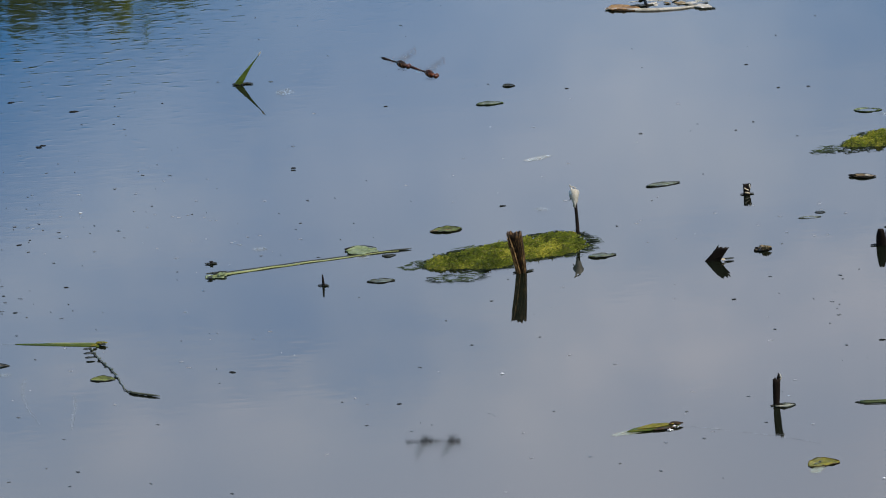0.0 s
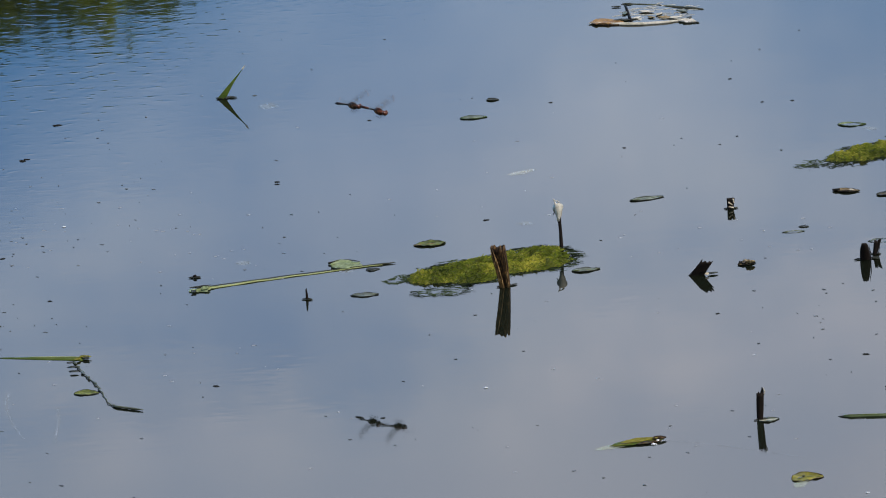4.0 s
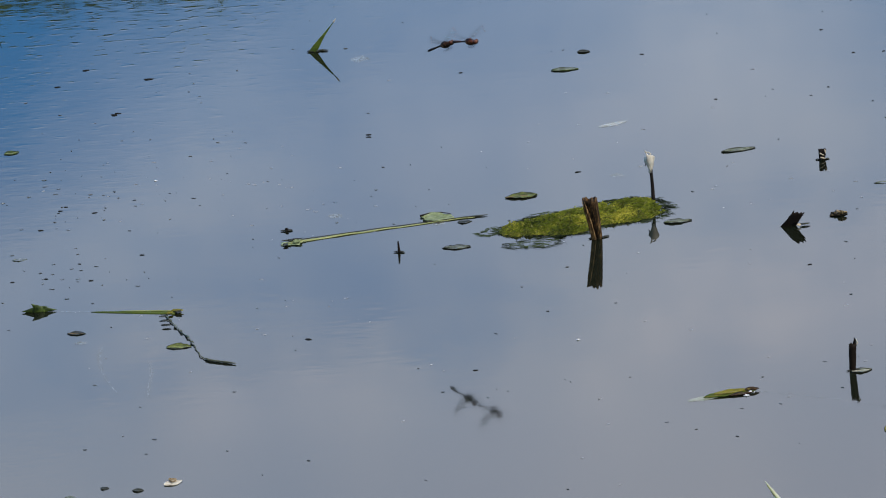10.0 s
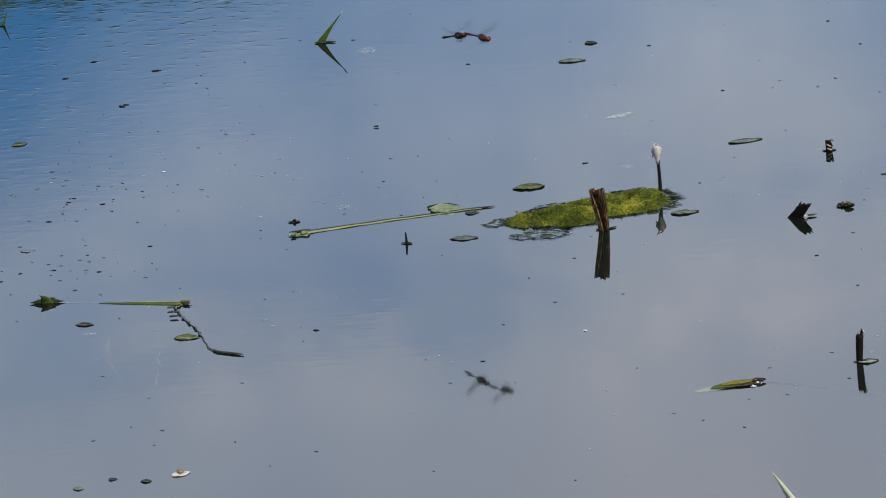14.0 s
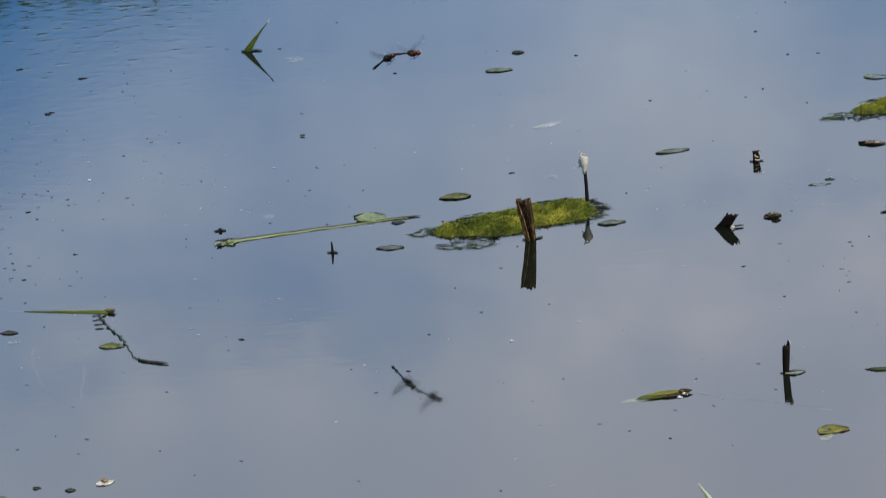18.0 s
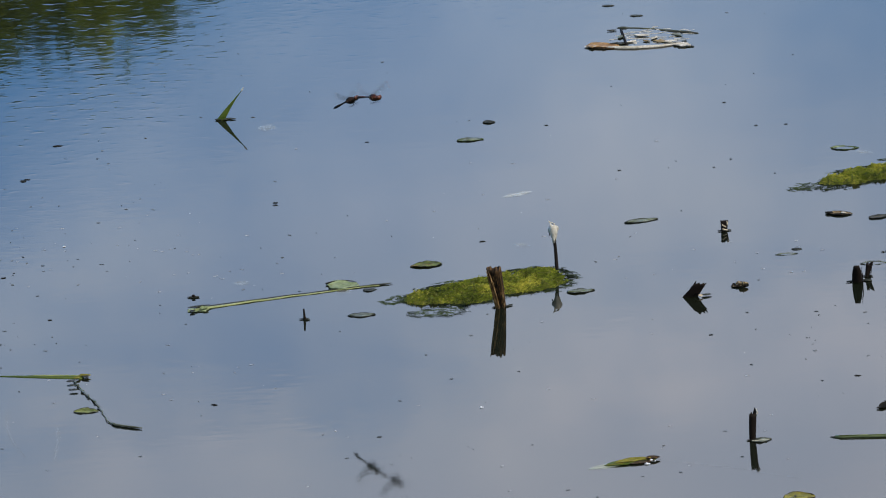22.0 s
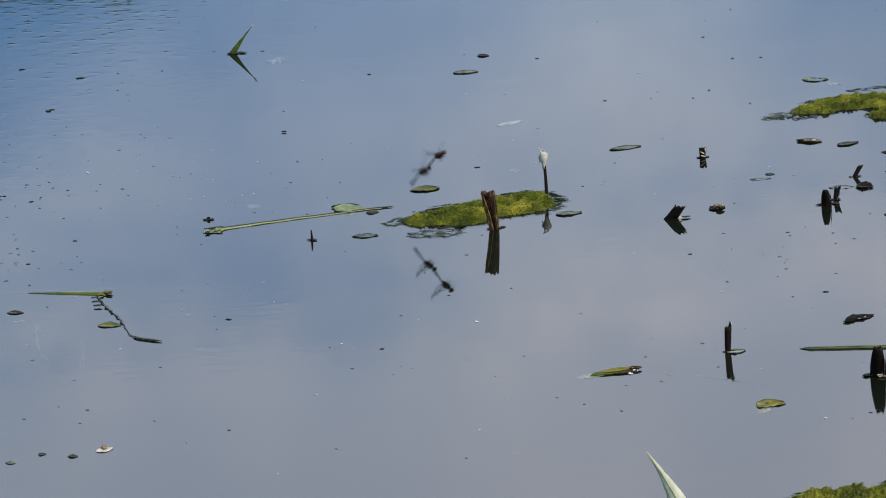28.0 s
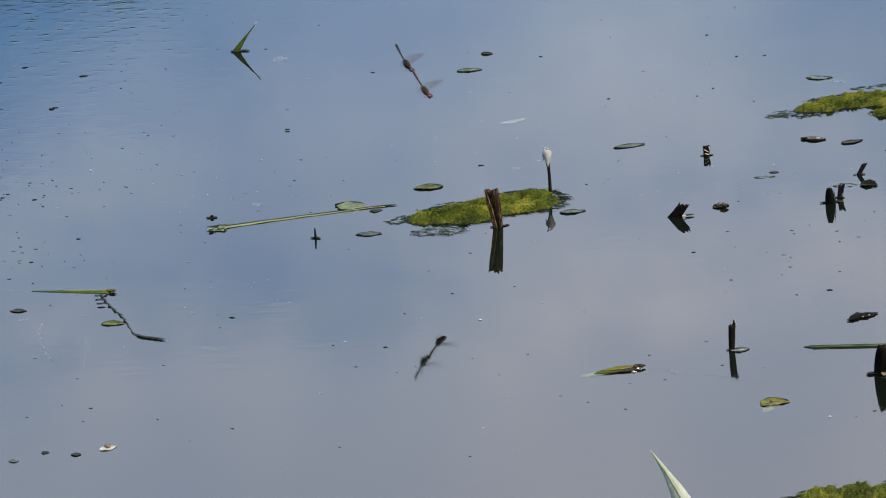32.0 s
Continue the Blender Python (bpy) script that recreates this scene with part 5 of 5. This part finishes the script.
part("folded_tip", leaf_bm(0.014, 0.010, 0.5, 0.1, seed=39), LEAF_TAN, petal, m=pose(0.002, 0.005, 0.001, 10, 0, 60))

for sx, sy, points in ((-0.687, 11.640, ((0.0, 0.010), (-0.002, -0.030), (0.001, -0.075), (0.010, -0.130), (0.028, -0.200))),
                       (-0.621, 11.570, ((0.0, 0.0), (0.004, -0.050), (0.002, -0.110), (0.002, -0.155)))):
    sunken = thing("sunken_stalk", pose(sx, sy, 0), "faint pale plant stalk under the water", "plant stalk", "stalks under the surface")
    path = [(px, py, 0.0003) for px, py in points]
    part("stalk", tube(path, [0.0026, 0.0023, 0.0020, 0.0016, 0.0012][:len(path)], 6, 0.05), FAINT, sunken, smooth=False)

crown_leaf = thing("curled_leaf", pose(-0.778, 11.826, 0.0005), "dark green leaf curled up like a crown on the water", "leaf", "leaves adrift on the pond")
part("upright_lobe", blade_bm((0.004, 0, -0.008), (-0.0075, -0.002, 0.0110), 0.017, (0.002, 0, 0.002), 0.3, 10), LEAF_DEEP, crown_leaf)
part("upright_lobe", blade_bm((0.000, 0, -0.006), (0.0135, -0.001, 0.0060), 0.013, (-0.001, 0, 0.003), 0.3, 10), LEAF_DEEP, crown_leaf)
part("side_lobe", blade_bm((0.006, 0, -0.001), (-0.021, -0.001, 0.0012), 0.011, (0, 0, 0.001), 0.2, 10), LEAF_DEEP, crown_leaf)
part("side_lobe", blade_bm((-0.004, 0, 0.000), (0.026, -0.001, 0.0010), 0.010, (0, 0, 0.001), 0.2, 10), LEAF_DEEP, crown_leaf)

# single dark scraps, large enough to pick out
for i, (sx, sy, ln) in enumerate(((-0.871, 12.353, 0.0109), (-0.790, 12.209, 0.0094), (-0.767, 12.298, 0.0078), (-0.719, 12.279, 0.0094), (-0.710, 12.773, 0.0109),
        (-0.647, 12.061, 0.0078), (-0.712, 11.955, 0.0078), (-0.843, 11.937, 0.0078), (-0.773, 11.975, 0.0070), (-0.417, 11.628, 0.0086),
        (-0.199, 11.446, 0.0078), (-0.056, 12.334, 0.0109), (-0.704, 12.779, 0.0109), (-0.760, 12.316, 0.0070), (-0.797, 12.939, 0.0109),
        (-0.818, 11.969, 0.0070), (0.548, 12.195, 0.0109), (0.387, 12.860, 0.0062), (-0.415, 11.625, 0.0078), (0.244, 11.826, 0.0070),
        (0.429, 11.605, 0.0109), (-0.709, 12.769, 0.0101), (-0.666, 12.952, 0.0172), (-0.759, 13.021, 0.0125), (-0.346, 12.575, 0.0094),
        (0.043, 12.923, 0.0070), (0.303, 12.996, 0.0062), (0.344, 12.862, 0.0055), (0.142, 12.661, 0.0062), (-0.346, 12.587, 0.0094),
        (-0.217, 12.883, 0.0070))):
    floating_leaf(sx, sy, ln * 0.80, ln * 0.40, -12 + 9 * (i % 4), LEAF_BLACK, "dark scrap of rotten leaf adrift", seed=140 + i, curl=0.1, ragged=0.3, group="dark scraps adrift")

# foam bubbles that catch the sun


def bubble(x, y, r):
    t = thing("foam_bubble", pose(x, y, 0), "tiny white foam bubble on the water", "bubble", "foam bubbles")
    for i, (dx, s) in enumerate(((0, 1.0), (1.3, 0.6), (-0.9, 0.5))):
        rings = [[(dx * r + s * r * math.sin(q) * math.cos(a), s * r * math.sin(q) * math.sin(a), s * r * math.cos(q)) for a in [2 * math.pi * j / 10 for j in range(10)]] for q in (0.15, 0.6, 1.05, 1.5)]
        part("film", loft(rings), FOAM, t)


for bx, by, br in ((-0.066, 11.552, 0.0017), (-0.256, 11.482, 0.0010), (0.401, 11.020, 0.0016), (0.149, 11.280, 0.0030), (0.143, 11.268, 0.0024), (-0.640, 12.420, 0.0016)):
    bubble(bx, by, br)

# drifting specks: small dark spots nobody could count
rnd = random.Random(77)
fv, ff = [], []


def speck(x, y, s, flat, a):
    b = len(fv)
    k = 6
    for lvl, zz in ((1.0, 0.0002), (0.6, flat)):
        for j in range(k):
            q = 2 * math.pi * j / k
            px, py = 1.25 * s * lvl * math.cos(q) * (1 + 0.3 * math.sin(3 * q + a * 7)), 0.6 * s * lvl * math.sin(q)
            fv.append((x + px * math.cos(a) - py * math.sin(a), y + px * math.sin(a) + py * math.cos(a), zz))
    for j in range(k):
        ff.append((b + j, b + (j + 1) % k, b + k + (j + 1) % k, b + k + j))
    ff.append(tuple(b + k + j for j in range(k)))


for cx, cy, sx, sy, count, big_s in ((-0.78, 12.33, 0.10, 0.07, 40, 0.0042), (-0.76, 11.97, 0.09, 0.05, 38, 0.0040), (-0.62, 12.55, 0.14, 0.28, 60, 0.0034), (-0.55, 13.0, 0.2, 0.35, 30, 0.0036),
                              (0.40, 11.72, 0.09, 0.16, 32, 0.0036), (0.05, 12.5, 0.35, 0.5, 20, 0.0026), (-0.2, 11.7, 0.3, 0.25, 26, 0.0030), (0.35, 12.9, 0.2, 0.3, 10, 0.0030),
                              (0.1, 11.0, 0.3, 0.3, 18, 0.0036), (0.25, 13.5, 0.3, 0.3, 9, 0.0036), (-0.45, 11.3, 0.25, 0.2, 20, 0.0036), (-0.33, 12.27, 0.05, 0.08, 6, 0.0028)):
    for _ in range(count):
        s = 0.80 * big_s * rnd.uniform(0.25, 1.0) ** 1.7
        speck(rnd.gauss(cx, sx), rnd.gauss(cy, sy), s, rnd.uniform(0.0004, 0.0009), rnd.gauss(-0.15, 0.4))
specks = tagged(raw_part("drifting_specks", fv, ff, SPECK, None), "small dark specks scattered on the water", "debris", kind="stuff")
fv, ff = [], []
for cx, cy, sx, sy, count in ((-0.58, 12.42, 0.12, 0.10, 26), (-0.42, 12.2, 0.06, 0.08, 14), (0.30, 12.2, 0.12, 0.06, 18), (0.0, 12.6, 0.2, 0.2, 20), (-0.2, 11.5, 0.3, 0.3, 16), (-0.5, 11.75, 0.12, 0.12, 16), (0.3, 11.4, 0.2, 0.3, 14)):
    for _ in range(count):
        speck(rnd.gauss(cx, sx), rnd.gauss(cy, sy), rnd.uniform(0.0008, 0.0028), 0.0003, rnd.gauss(0.1, 0.3))
film = tagged(raw_part("pollen_flecks", fv, ff, FLECK, None), "pale flecks of pollen film on the water", "debris", kind="stuff")

# ---- trees on the far shore, seen only as a mirrored fringe ----


def tree(x, y, high, spread, seed, leaves=2600):
    t = thing("bank_tree", pose(x, y, 0.45), "leafy green tree on the far bank", "tree", "trees along the far bank")
    r = random.Random(seed)
    part("trunk", tube(bent((0, 0, -0.5), (0.1, 0, high * 0.8), 9, (r.uniform(-0.2, 0.2), 0, 0), 0.05, seed), [0.20, 0.18, 0.16, 0.14, 0.12, 0.10, 0.08, 0.06, 0.03], 10), BARK, t)
    tips = []
    for i in range(9):
        a = i * 2.4 + r.uniform(-0.3, 0.3)
        z0 = high * (0.25 + 0.06 * i)
        reach = spread * (1.0 - 0.45 * abs(i - 3) / 5)
        e = (reach * math.cos(a), reach * math.sin(a), z0 + high * 0.16)
        part("limb", tube(bent((0.05, 0, z0), e, 6, (0, 0, 0.15), 0.04, seed + i), [0.07, 0.06, 0.05, 0.04, 0.03, 0.015], 7), BARK, t)
        tips += [e, (e[0] * 0.6, e[1] * 0.6, e[2] + 0.1)]
    tips += [(0, 0, high * 0.86), (0.2, 0.1, high * 0.78), (-0.25, 0, high * 0.72)]
    lv, lf = [], []
    for _ in range(leaves):
        c = r.choice(tips)
        rad = 0.62 * spread * 0.5
        g = [max(-1.7, min(1.7, r.gauss(0, 1))) for _ in range(3)]
        p = Vector((c[0] + g[0] * rad * 0.72, c[1] + g[1] * rad * 0.72, c[2] + g[2] * rad * 0.48))
        roof = high - 1.3 * max(0.0, math.hypot(p.x, p.y * 0.6) - 1.1)  # crowns round off towards their rim
        if p.z > roof:
            p.z = roof - r.random() * 0.4
        a = Vector((r.gauss(0, 1), r.gauss(0, 1), r.gauss(0, 0.6))).normalized() * r.uniform(0.06, 0.13)
        b = a.cross(Vector((r.gauss(0, 1), r.gauss(0, 1), r.gauss(0, 1)))).normalized() * r.uniform(0.03, 0.06)
        k = len(lv)
        lv += [tuple(p - a), tuple(p + b), tuple(p + a), tuple(p - b)]
        lf.append((k, k + 1, k + 2, k + 3))
    raw_part("crown", lv, lf, FOLIAGE, t, "stuff")
    return t


tree_a = tree(-2.82, 40.0, 6.70, 1.6, 1, 24000)
tree_b = tree(0.6, 41.2, 6.0, 1.4, 2, 5200)
tree_c = tree(3.2, 40.5, 6.2, 1.6, 3, 5200)
for i, x in enumerate((-26, -22.5, -18, -14.5, -10.5, -7.6, -5.2, 5.4, 8.6, 12.5, 16, 20.5, 25)):
    copy_thing((tree_a, tree_b, tree_c)[i % 3], pose(x, 40.5 + (i * 7 % 5) * 0.6, 0.45, 0, 0, 70 * i))

# ---- the coupled dragonflies ----


def ellipsoid(cx, cy, cz, rx, ry, rz, n=10, k=14):
    rings = []
    for i in range(n + 1):
        q = math.pi * min(0.98, max(0.02, i / n))
        rings.append([(cx - rx * math.cos(q), cy + ry * math.sin(q) * math.cos(a), cz + rz * math.sin(q) * math.sin(a)) for a in [2 * math.pi * j / k for j in range(k)]])
    return loft(rings)


def wing_bm(length, width, side, hind):
    bm = bmesh.new()
    n = 14
    lead, trail = [], []
    for i in range(n + 1):
        u = i / n
        chord = width * (0.35 + 0.65 * math.sin(math.pi * min(1.0, u * (0.75 if not hind else 0.95) + (0.12 if not hind else 0.3)))) * (1 - 0.96 * u ** 6)
        x = 0.0015 + 0.10 * length * u * (1 - u)
        lead.append((x, side * u * length, 0.0))
        trail.append((x - chord, side * u * length, 0.0002 * math.sin(u * 20)))
    th = Vector((0, 0, 0.00012))
    vs = []
    for p, q in zip(lead, trail):
        vs.append([bm.verts.new(Vector(p) + th), bm.verts.new(Vector(q) + th), bm.verts.new(Vector(q) - th), bm.verts.new(Vector(p) - th)])
    for a, b in zip(vs, vs[1:]):
        for j in range(4):
            bm.faces.new((a[j], a[(j + 1) % 4], b[(j + 1) % 4], b[j]))
    bm.faces.new(vs[0])
    bm.faces.new(vs[-1])
    return bm


HEAD, HIP, TAIL = 0.0125, -0.0050, -0.0285  # along the body from the thorax's middle, before SIZE
SIZE = 1.17


def dragonfly(label, chitin, belly, seed):
    t = thing("dragonfly", pose(0, 12, 0.2), label, "dragonfly", "coupled pair of dragonflies")
    t.scale = (SIZE, SIZE, SIZE)
    hump = []
    for u, high, low, half in ((-0.0066, 0.0016, -0.0014, 0.0013), (-0.0056, 0.0034, -0.0026, 0.0026), (-0.0036, 0.0048, -0.0038, 0.0036), (-0.0010, 0.0052, -0.0048, 0.0040),
                               (0.0018, 0.0046, -0.0052, 0.0040), (0.0044, 0.0034, -0.0046, 0.0034), (0.0064, 0.0020, -0.0032, 0.0024), (0.0076, 0.0008, -0.0016, 0.0012)):
        hump.append([(u, 0.86 * half * math.cos(a), 0.86 * (high if math.sin(a) > 0 else -low) * math.sin(a)) for a in [2 * math.pi * j / 14 for j in range(14)]])
    part("thorax", loft(hump), chitin, t)
    for s in (-1, 1):
        for x0 in (-0.0022, 0.0022):
            part("side_stripe", tube([(x0 - 0.0012, s * 0.0030, 0.0021), (x0, s * 0.0034, -0.0002), (x0 + 0.0010, s * 0.0030, -0.0024)], [0.0003, 0.0005, 0.0003], 5, 0.5), STRIPE, t, "pale stripe on the thorax")
    head = part("head", ellipsoid(0.0096, 0, -0.0004, 0.0028, 0.0034, 0.0029), chitin, t)
    for s in (-1, 1):
        part("eye", ellipsoid(0.0098, s * 0.0019, 0.0005, 0.0025, 0.0020, 0.0024, 8, 10), EYE_RED, head)
    part("neck", tube([(0.0062, 0, 0), (0.0085, 0, -0.0002)], 0.0012, 8), belly, t)
    rings = []
    for i in range(31):
        u = i / 30
        seg = 1 - 0.10 * (abs(math.sin(u * math.pi * 9)) < 0.25)
        r = (0.0019 - 0.0006 * math.sin(math.pi * min(1, u * 1.6)) + 0.00025 * max(0, u - 0.5)) * 0.80 * seg * (1 - 0.55 * max(0.0, u - 0.9) * 10)
        x = u * (TAIL - HIP)
        rings.append([(x, r * math.cos(a), r * 0.95 * math.sin(a)) for a in [2 * math.pi * j / 10 for j in range(10)]])
    abdomen = part("abdomen", loft(rings), chitin, t, m=pose(HIP, 0, 0.0006))
    for s in (-1, 1):
        part("clasper", tube([(TAIL - HIP + 0.0006, s * 0.0004, 0), (TAIL - HIP - 0.0012, s * 0.0006, 0.0002)], [0.0003, 0.0002], 5), CHITIN_BLACK, abdomen)
    wings = []
    for hind in (0, 1):
        for s in (-1, 1):
            w = part("hind_wing" if hind else "fore_wing", wing_bm(0.0275 if not hind else 0.0262, 0.0062 if not hind else 0.0082, s, hind), WING, t)
            lo = 0.0262 - 0.001 * hind
            part("wing_spot", tube([(0.0022, s * lo * 0.86, 0.0), (0.0022, s * lo * 0.93, 0.0)], 0.0005, 5, 0.6), STIGMA, w)
            wings.append((w, s, hind))
    for i in range(3):
        for s in (-1, 1):
            x = 0.005 - 0.003 * i
            part("leg", tube([(x, s * 0.0018, -0.0034), (x + 0.001, s * 0.0034, -0.0052), (x - 0.0015 - 0.001 * i, s * 0.0026, -0.0075)], [0.0003, 0.00026, 0.00016], 5), CHITIN_BLACK, t)
    return t, abdomen, wings


male, male_tail, male_wings = dragonfly("red-brown male dragonfly towing a female by the head", CHITIN_RED, CHITIN_BROWN, 1)
female, female_tail, female_wings = dragonfly("dark brown female dragonfly held behind a red male", CHITIN_BROWN, CHITIN_BLACK, 2)

# seconds; the place where the male's tail grips the female's head; male's heading and pitch, female's heading and pitch, in degrees
FLIGHT = [
    (0, -0.1674, 12.1169, 0.2642, -40, -8, -36, -8),
    (0.5, -0.1592, 12.1249, 0.2616, -57, 4, -33, 19),
    (1, -0.1523, 12.1354, 0.2631, -57, -2, -40, 8),
    (1.5, -0.1522, 12.1487, 0.1957, -58, -18, -44, -7),
    (1.7, -0.1397, 12.1293, 0.1394, -58, -13, -31, -20),
    (2, -0.1022, 12.1002, 0.0650, -54, 28, -51, 16),
    (2.2, -0.0779, 12.0971, 0.0494, 0, 89, -45, 67),
    (2.5, -0.1145, 12.0925, 0.0929, -23, 42, -60, 54),
    (2.7, -0.1470, 12.1111, 0.1513, -49, 15, -24, 13),
    (3, -0.1969, 12.1390, 0.2004, -43, 11, -38, 14),
    (3.5, -0.2171, 12.1413, 0.2243, -40, -4, -45, 1),
    (5.5, -0.2053, 12.1487, 0.2242, -54, 4, -42, 19),
    (6, -0.2087, 12.1557, 0.2068, -51, -7, -42, -1),
    (6.5, -0.1774, 12.1295, 0.0955, -50, -11, -38, -5),
    (6.7, -0.1434, 12.0984, 0.0568, -44, 29, -23, -2),
    (7, -0.1050, 12.0517, 0.0583, 0, 73, 0, 67),
    (7.2, -0.1287, 12.0758, 0.1097, -48, 35, 0, 59),
    (7.5, -0.1723, 12.1120, 0.1806, -51, 13, -40, 15),
    (7.7, -0.1962, 12.1122, 0.2232, -47, 13, -28, 10),
    (8, -0.2222, 12.1125, 0.2664, -41, -7, -39, -2),
    (8.5, -0.2242, 12.1164, 0.2594, -45, 6, -39, 16),
    (9, -0.2110, 12.1128, 0.2599, -47, 3, -44, 10),
    (9.5, -0.2106, 12.1141, 0.2707, -50, -6, -41, 3),
    (10, -0.2115, 12.1155, 0.2553, -46, 10, -38, 23),
    (10.5, -0.2126, 12.1148, 0.2541, -45, -7, -38, 0),
    (11, -0.2010, 12.1117, 0.1301, -49, -11, -44, 1),
    (11.2, -0.1607, 12.0830, 0.0769, -46, 4, -29, -16),
    (11.5, -0.1110, 12.0400, 0.0561, 0, 83, 0, 68),
    (11.7, -0.1225, 12.0664, 0.0701, -39, 56, 0, 71),
    (12, -0.1695, 12.1060, 0.1550, -44, 11, -49, 14),
    (12.2, -0.1879, 12.1187, 0.1985, -51, 11, -44, 6),
    (12.5, -0.2069, 12.1377, 0.2365, -41, 3, -40, 7),
    (13, -0.2114, 12.1439, 0.2445, -45, 3, -38, 8),
    (13.5, -0.2036, 12.1355, 0.2486, -49, 3, -43, 15),
    (15.5, -0.2087, 12.1376, 0.1900, -43, -13, -47, -0),
    (15.7, -0.1979, 12.1144, 0.1357, -50, -11, -25, -6),
    (16, -0.1364, 12.0797, 0.0617, -51, 33, -50, 9),
    (16.2, -0.1036, 12.0758, 0.0534, -60, 81, 0, 70),
    (16.5, -0.1312, 12.0698, 0.1067, -40, 43, -55, 65),
    (16.7, -0.1598, 12.0891, 0.1681, -47, 15, -41, 17),
    (17, -0.1973, 12.1180, 0.2211, -41, 11, -39, 18),
    (17.5, -0.2082, 12.1260, 0.2453, -44, 1, -43, 5),
    (18, -0.2033, 12.1237, 0.2356, -42, 12, -41, 34),
    (18.5, -0.2006, 12.1261, 0.2454, -51, 6, -43, 26),
    (19, -0.1975, 12.1331, 0.2384, -55, 10, -35, 30),
    (19.5, -0.1963, 12.1361, 0.1648, -50, -14, -52, -3),
    (19.7, -0.1793, 12.1047, 0.0995, -53, 7, -27, -10),
    (20, -0.1102, 12.0576, 0.0548, -63, 60, -40, 47),
    (20.5, -0.1381, 12.0941, 0.1268, -43, 25, -44, 34),
    (20.7, -0.1669, 12.1138, 0.1892, -47, -2, -31, -5),
    (21, -0.2023, 12.1434, 0.2510, -44, -3, -42, 1),
    (21.5, -0.2183, 12.1451, 0.2825, -46, -6, -46, -0),
    (22, -0.2135, 12.1446, 0.2678, -49, 10, -39, 27),
    (22.5, -0.2042, 12.1443, 0.2710, -56, 5, -42, 20),
    (23, -0.2027, 12.1461, 0.2749, -57, 4, -36, 17),
    (23.5, -0.2012, 12.1430, 0.2667, -58, 4, -37, 21),
    (24, -0.1955, 12.1372, 0.1660, -51, -17, -48, -7),
    (24.2, -0.1653, 12.1060, 0.1065, -47, -6, -28, -14),
    (24.5, -0.1037, 12.0591, 0.0605, -33, 58, -20, 58),
    (24.7, -0.0879, 12.0646, 0.0625, -11, 80, 0, 61),
    (25, -0.1341, 12.0729, 0.1291, -34, 34, -49, 38),
    (25.2, -0.1576, 12.0845, 0.1724, -39, 11, -28, 19),
    (25.5, -0.1842, 12.1018, 0.1971, -47, 5, -37, 13),
    (26, -0.1879, 12.1027, 0.2048, -44, -1, -36, 10),
    (26.5, -0.1765, 12.1013, 0.2044, -54, 5, -37, 19),
    (27.1, -0.1765, 12.1013, 0.2104, -54, 5, -37, 19),
    (27.7, -0.1955, 12.1372, 0.1660, -51, -16, -48, -7),
    (28.15, -0.1037, 12.0591, 0.0605, -33, 58, -20, 58),
    (28.5, -0.1278, 12.0820, 0.0850, -46, 42, -68, 47),
    (28.7, -0.1576, 12.0983, 0.1432, -41, 10, -26, 5),
    (29, -0.1942, 12.1229, 0.2235, -52, -3, -44, -1),
    (29.5, -0.2192, 12.1345, 0.2786, -47, -5, -36, 1),
    (30, -0.2229, 12.1218, 0.2826, -44, -3, -38, 6),
    (30.5, -0.2120, 12.1221, 0.2798, -41, -2, -34, 7),
    (31, -0.2078, 12.1289, 0.2848, -56, -6, -42, 5),
    (31.5, -0.2047, 12.1213, 0.2612, -47, -35, -45, -33),
    (32, -0.1459, 12.0929, 0.2173, -42, -46, -34, -53),
]


def body_pose(at, grip, heading, pitch):
    """Thorax pose and tail angle for a body whose axis points that way: steep bodies bend at the waist, thorax flatter than tail."""
    bend = math.copysign(0.3 * max(0.0, abs(pitch) - 20.0), pitch)
    thorax, tail = pitch - bend, bend * 1.75
    turn = pose(0, 0, 0, 0, -thorax, heading)
    tail_in = pose(HIP, 0, 0.0006, 0, -tail, 0)
    hold = tail_in @ Vector((TAIL - HIP, 0, 0)) if grip == "tail" else Vector((HEAD, 0, 0))
    return Matrix.Translation(Vector(at) - turn @ (hold * SIZE)) @ turn, tail_in


def motions():
    """The pair's flight, the bend of their waists and the beat of their wings."""
    rows = {"m": [], "mt": [], "f": [], "ft": []}
    for t, x, y, z, mh, mp, fh, fp in FLIGHT:
        a, b = body_pose((x, y, z), "tail", mh, mp)
        c, d = body_pose((x, y, z), "head", fh, fp)
        for key, m in (("m", a), ("mt", b), ("f", c), ("ft", d)):
            rows[key].append((t, m))
    walk(male, rows["m"])
    walk(male_tail, rows["mt"])
    walk(female, rows["f"])
    walk(female_tail, rows["ft"])
    beat = (58, 18, -22, 18)  # degrees of lift, beat after beat
    for wings, shift in ((male_wings, 1), (female_wings, 3)):
        for w, s, hind in wings:
            path = []
            for k in range(961):
                lift = beat[(k + shift + 2 * hind) % 4] + 4 * hind
                path.append((k / 30, pose(0.0024 - 0.0040 * hind, s * 0.0010, 0.0032 - 0.0004 * hind, s * lift, 0, s * (6 - 10 * hind))))
            walk(w, path)


motions()
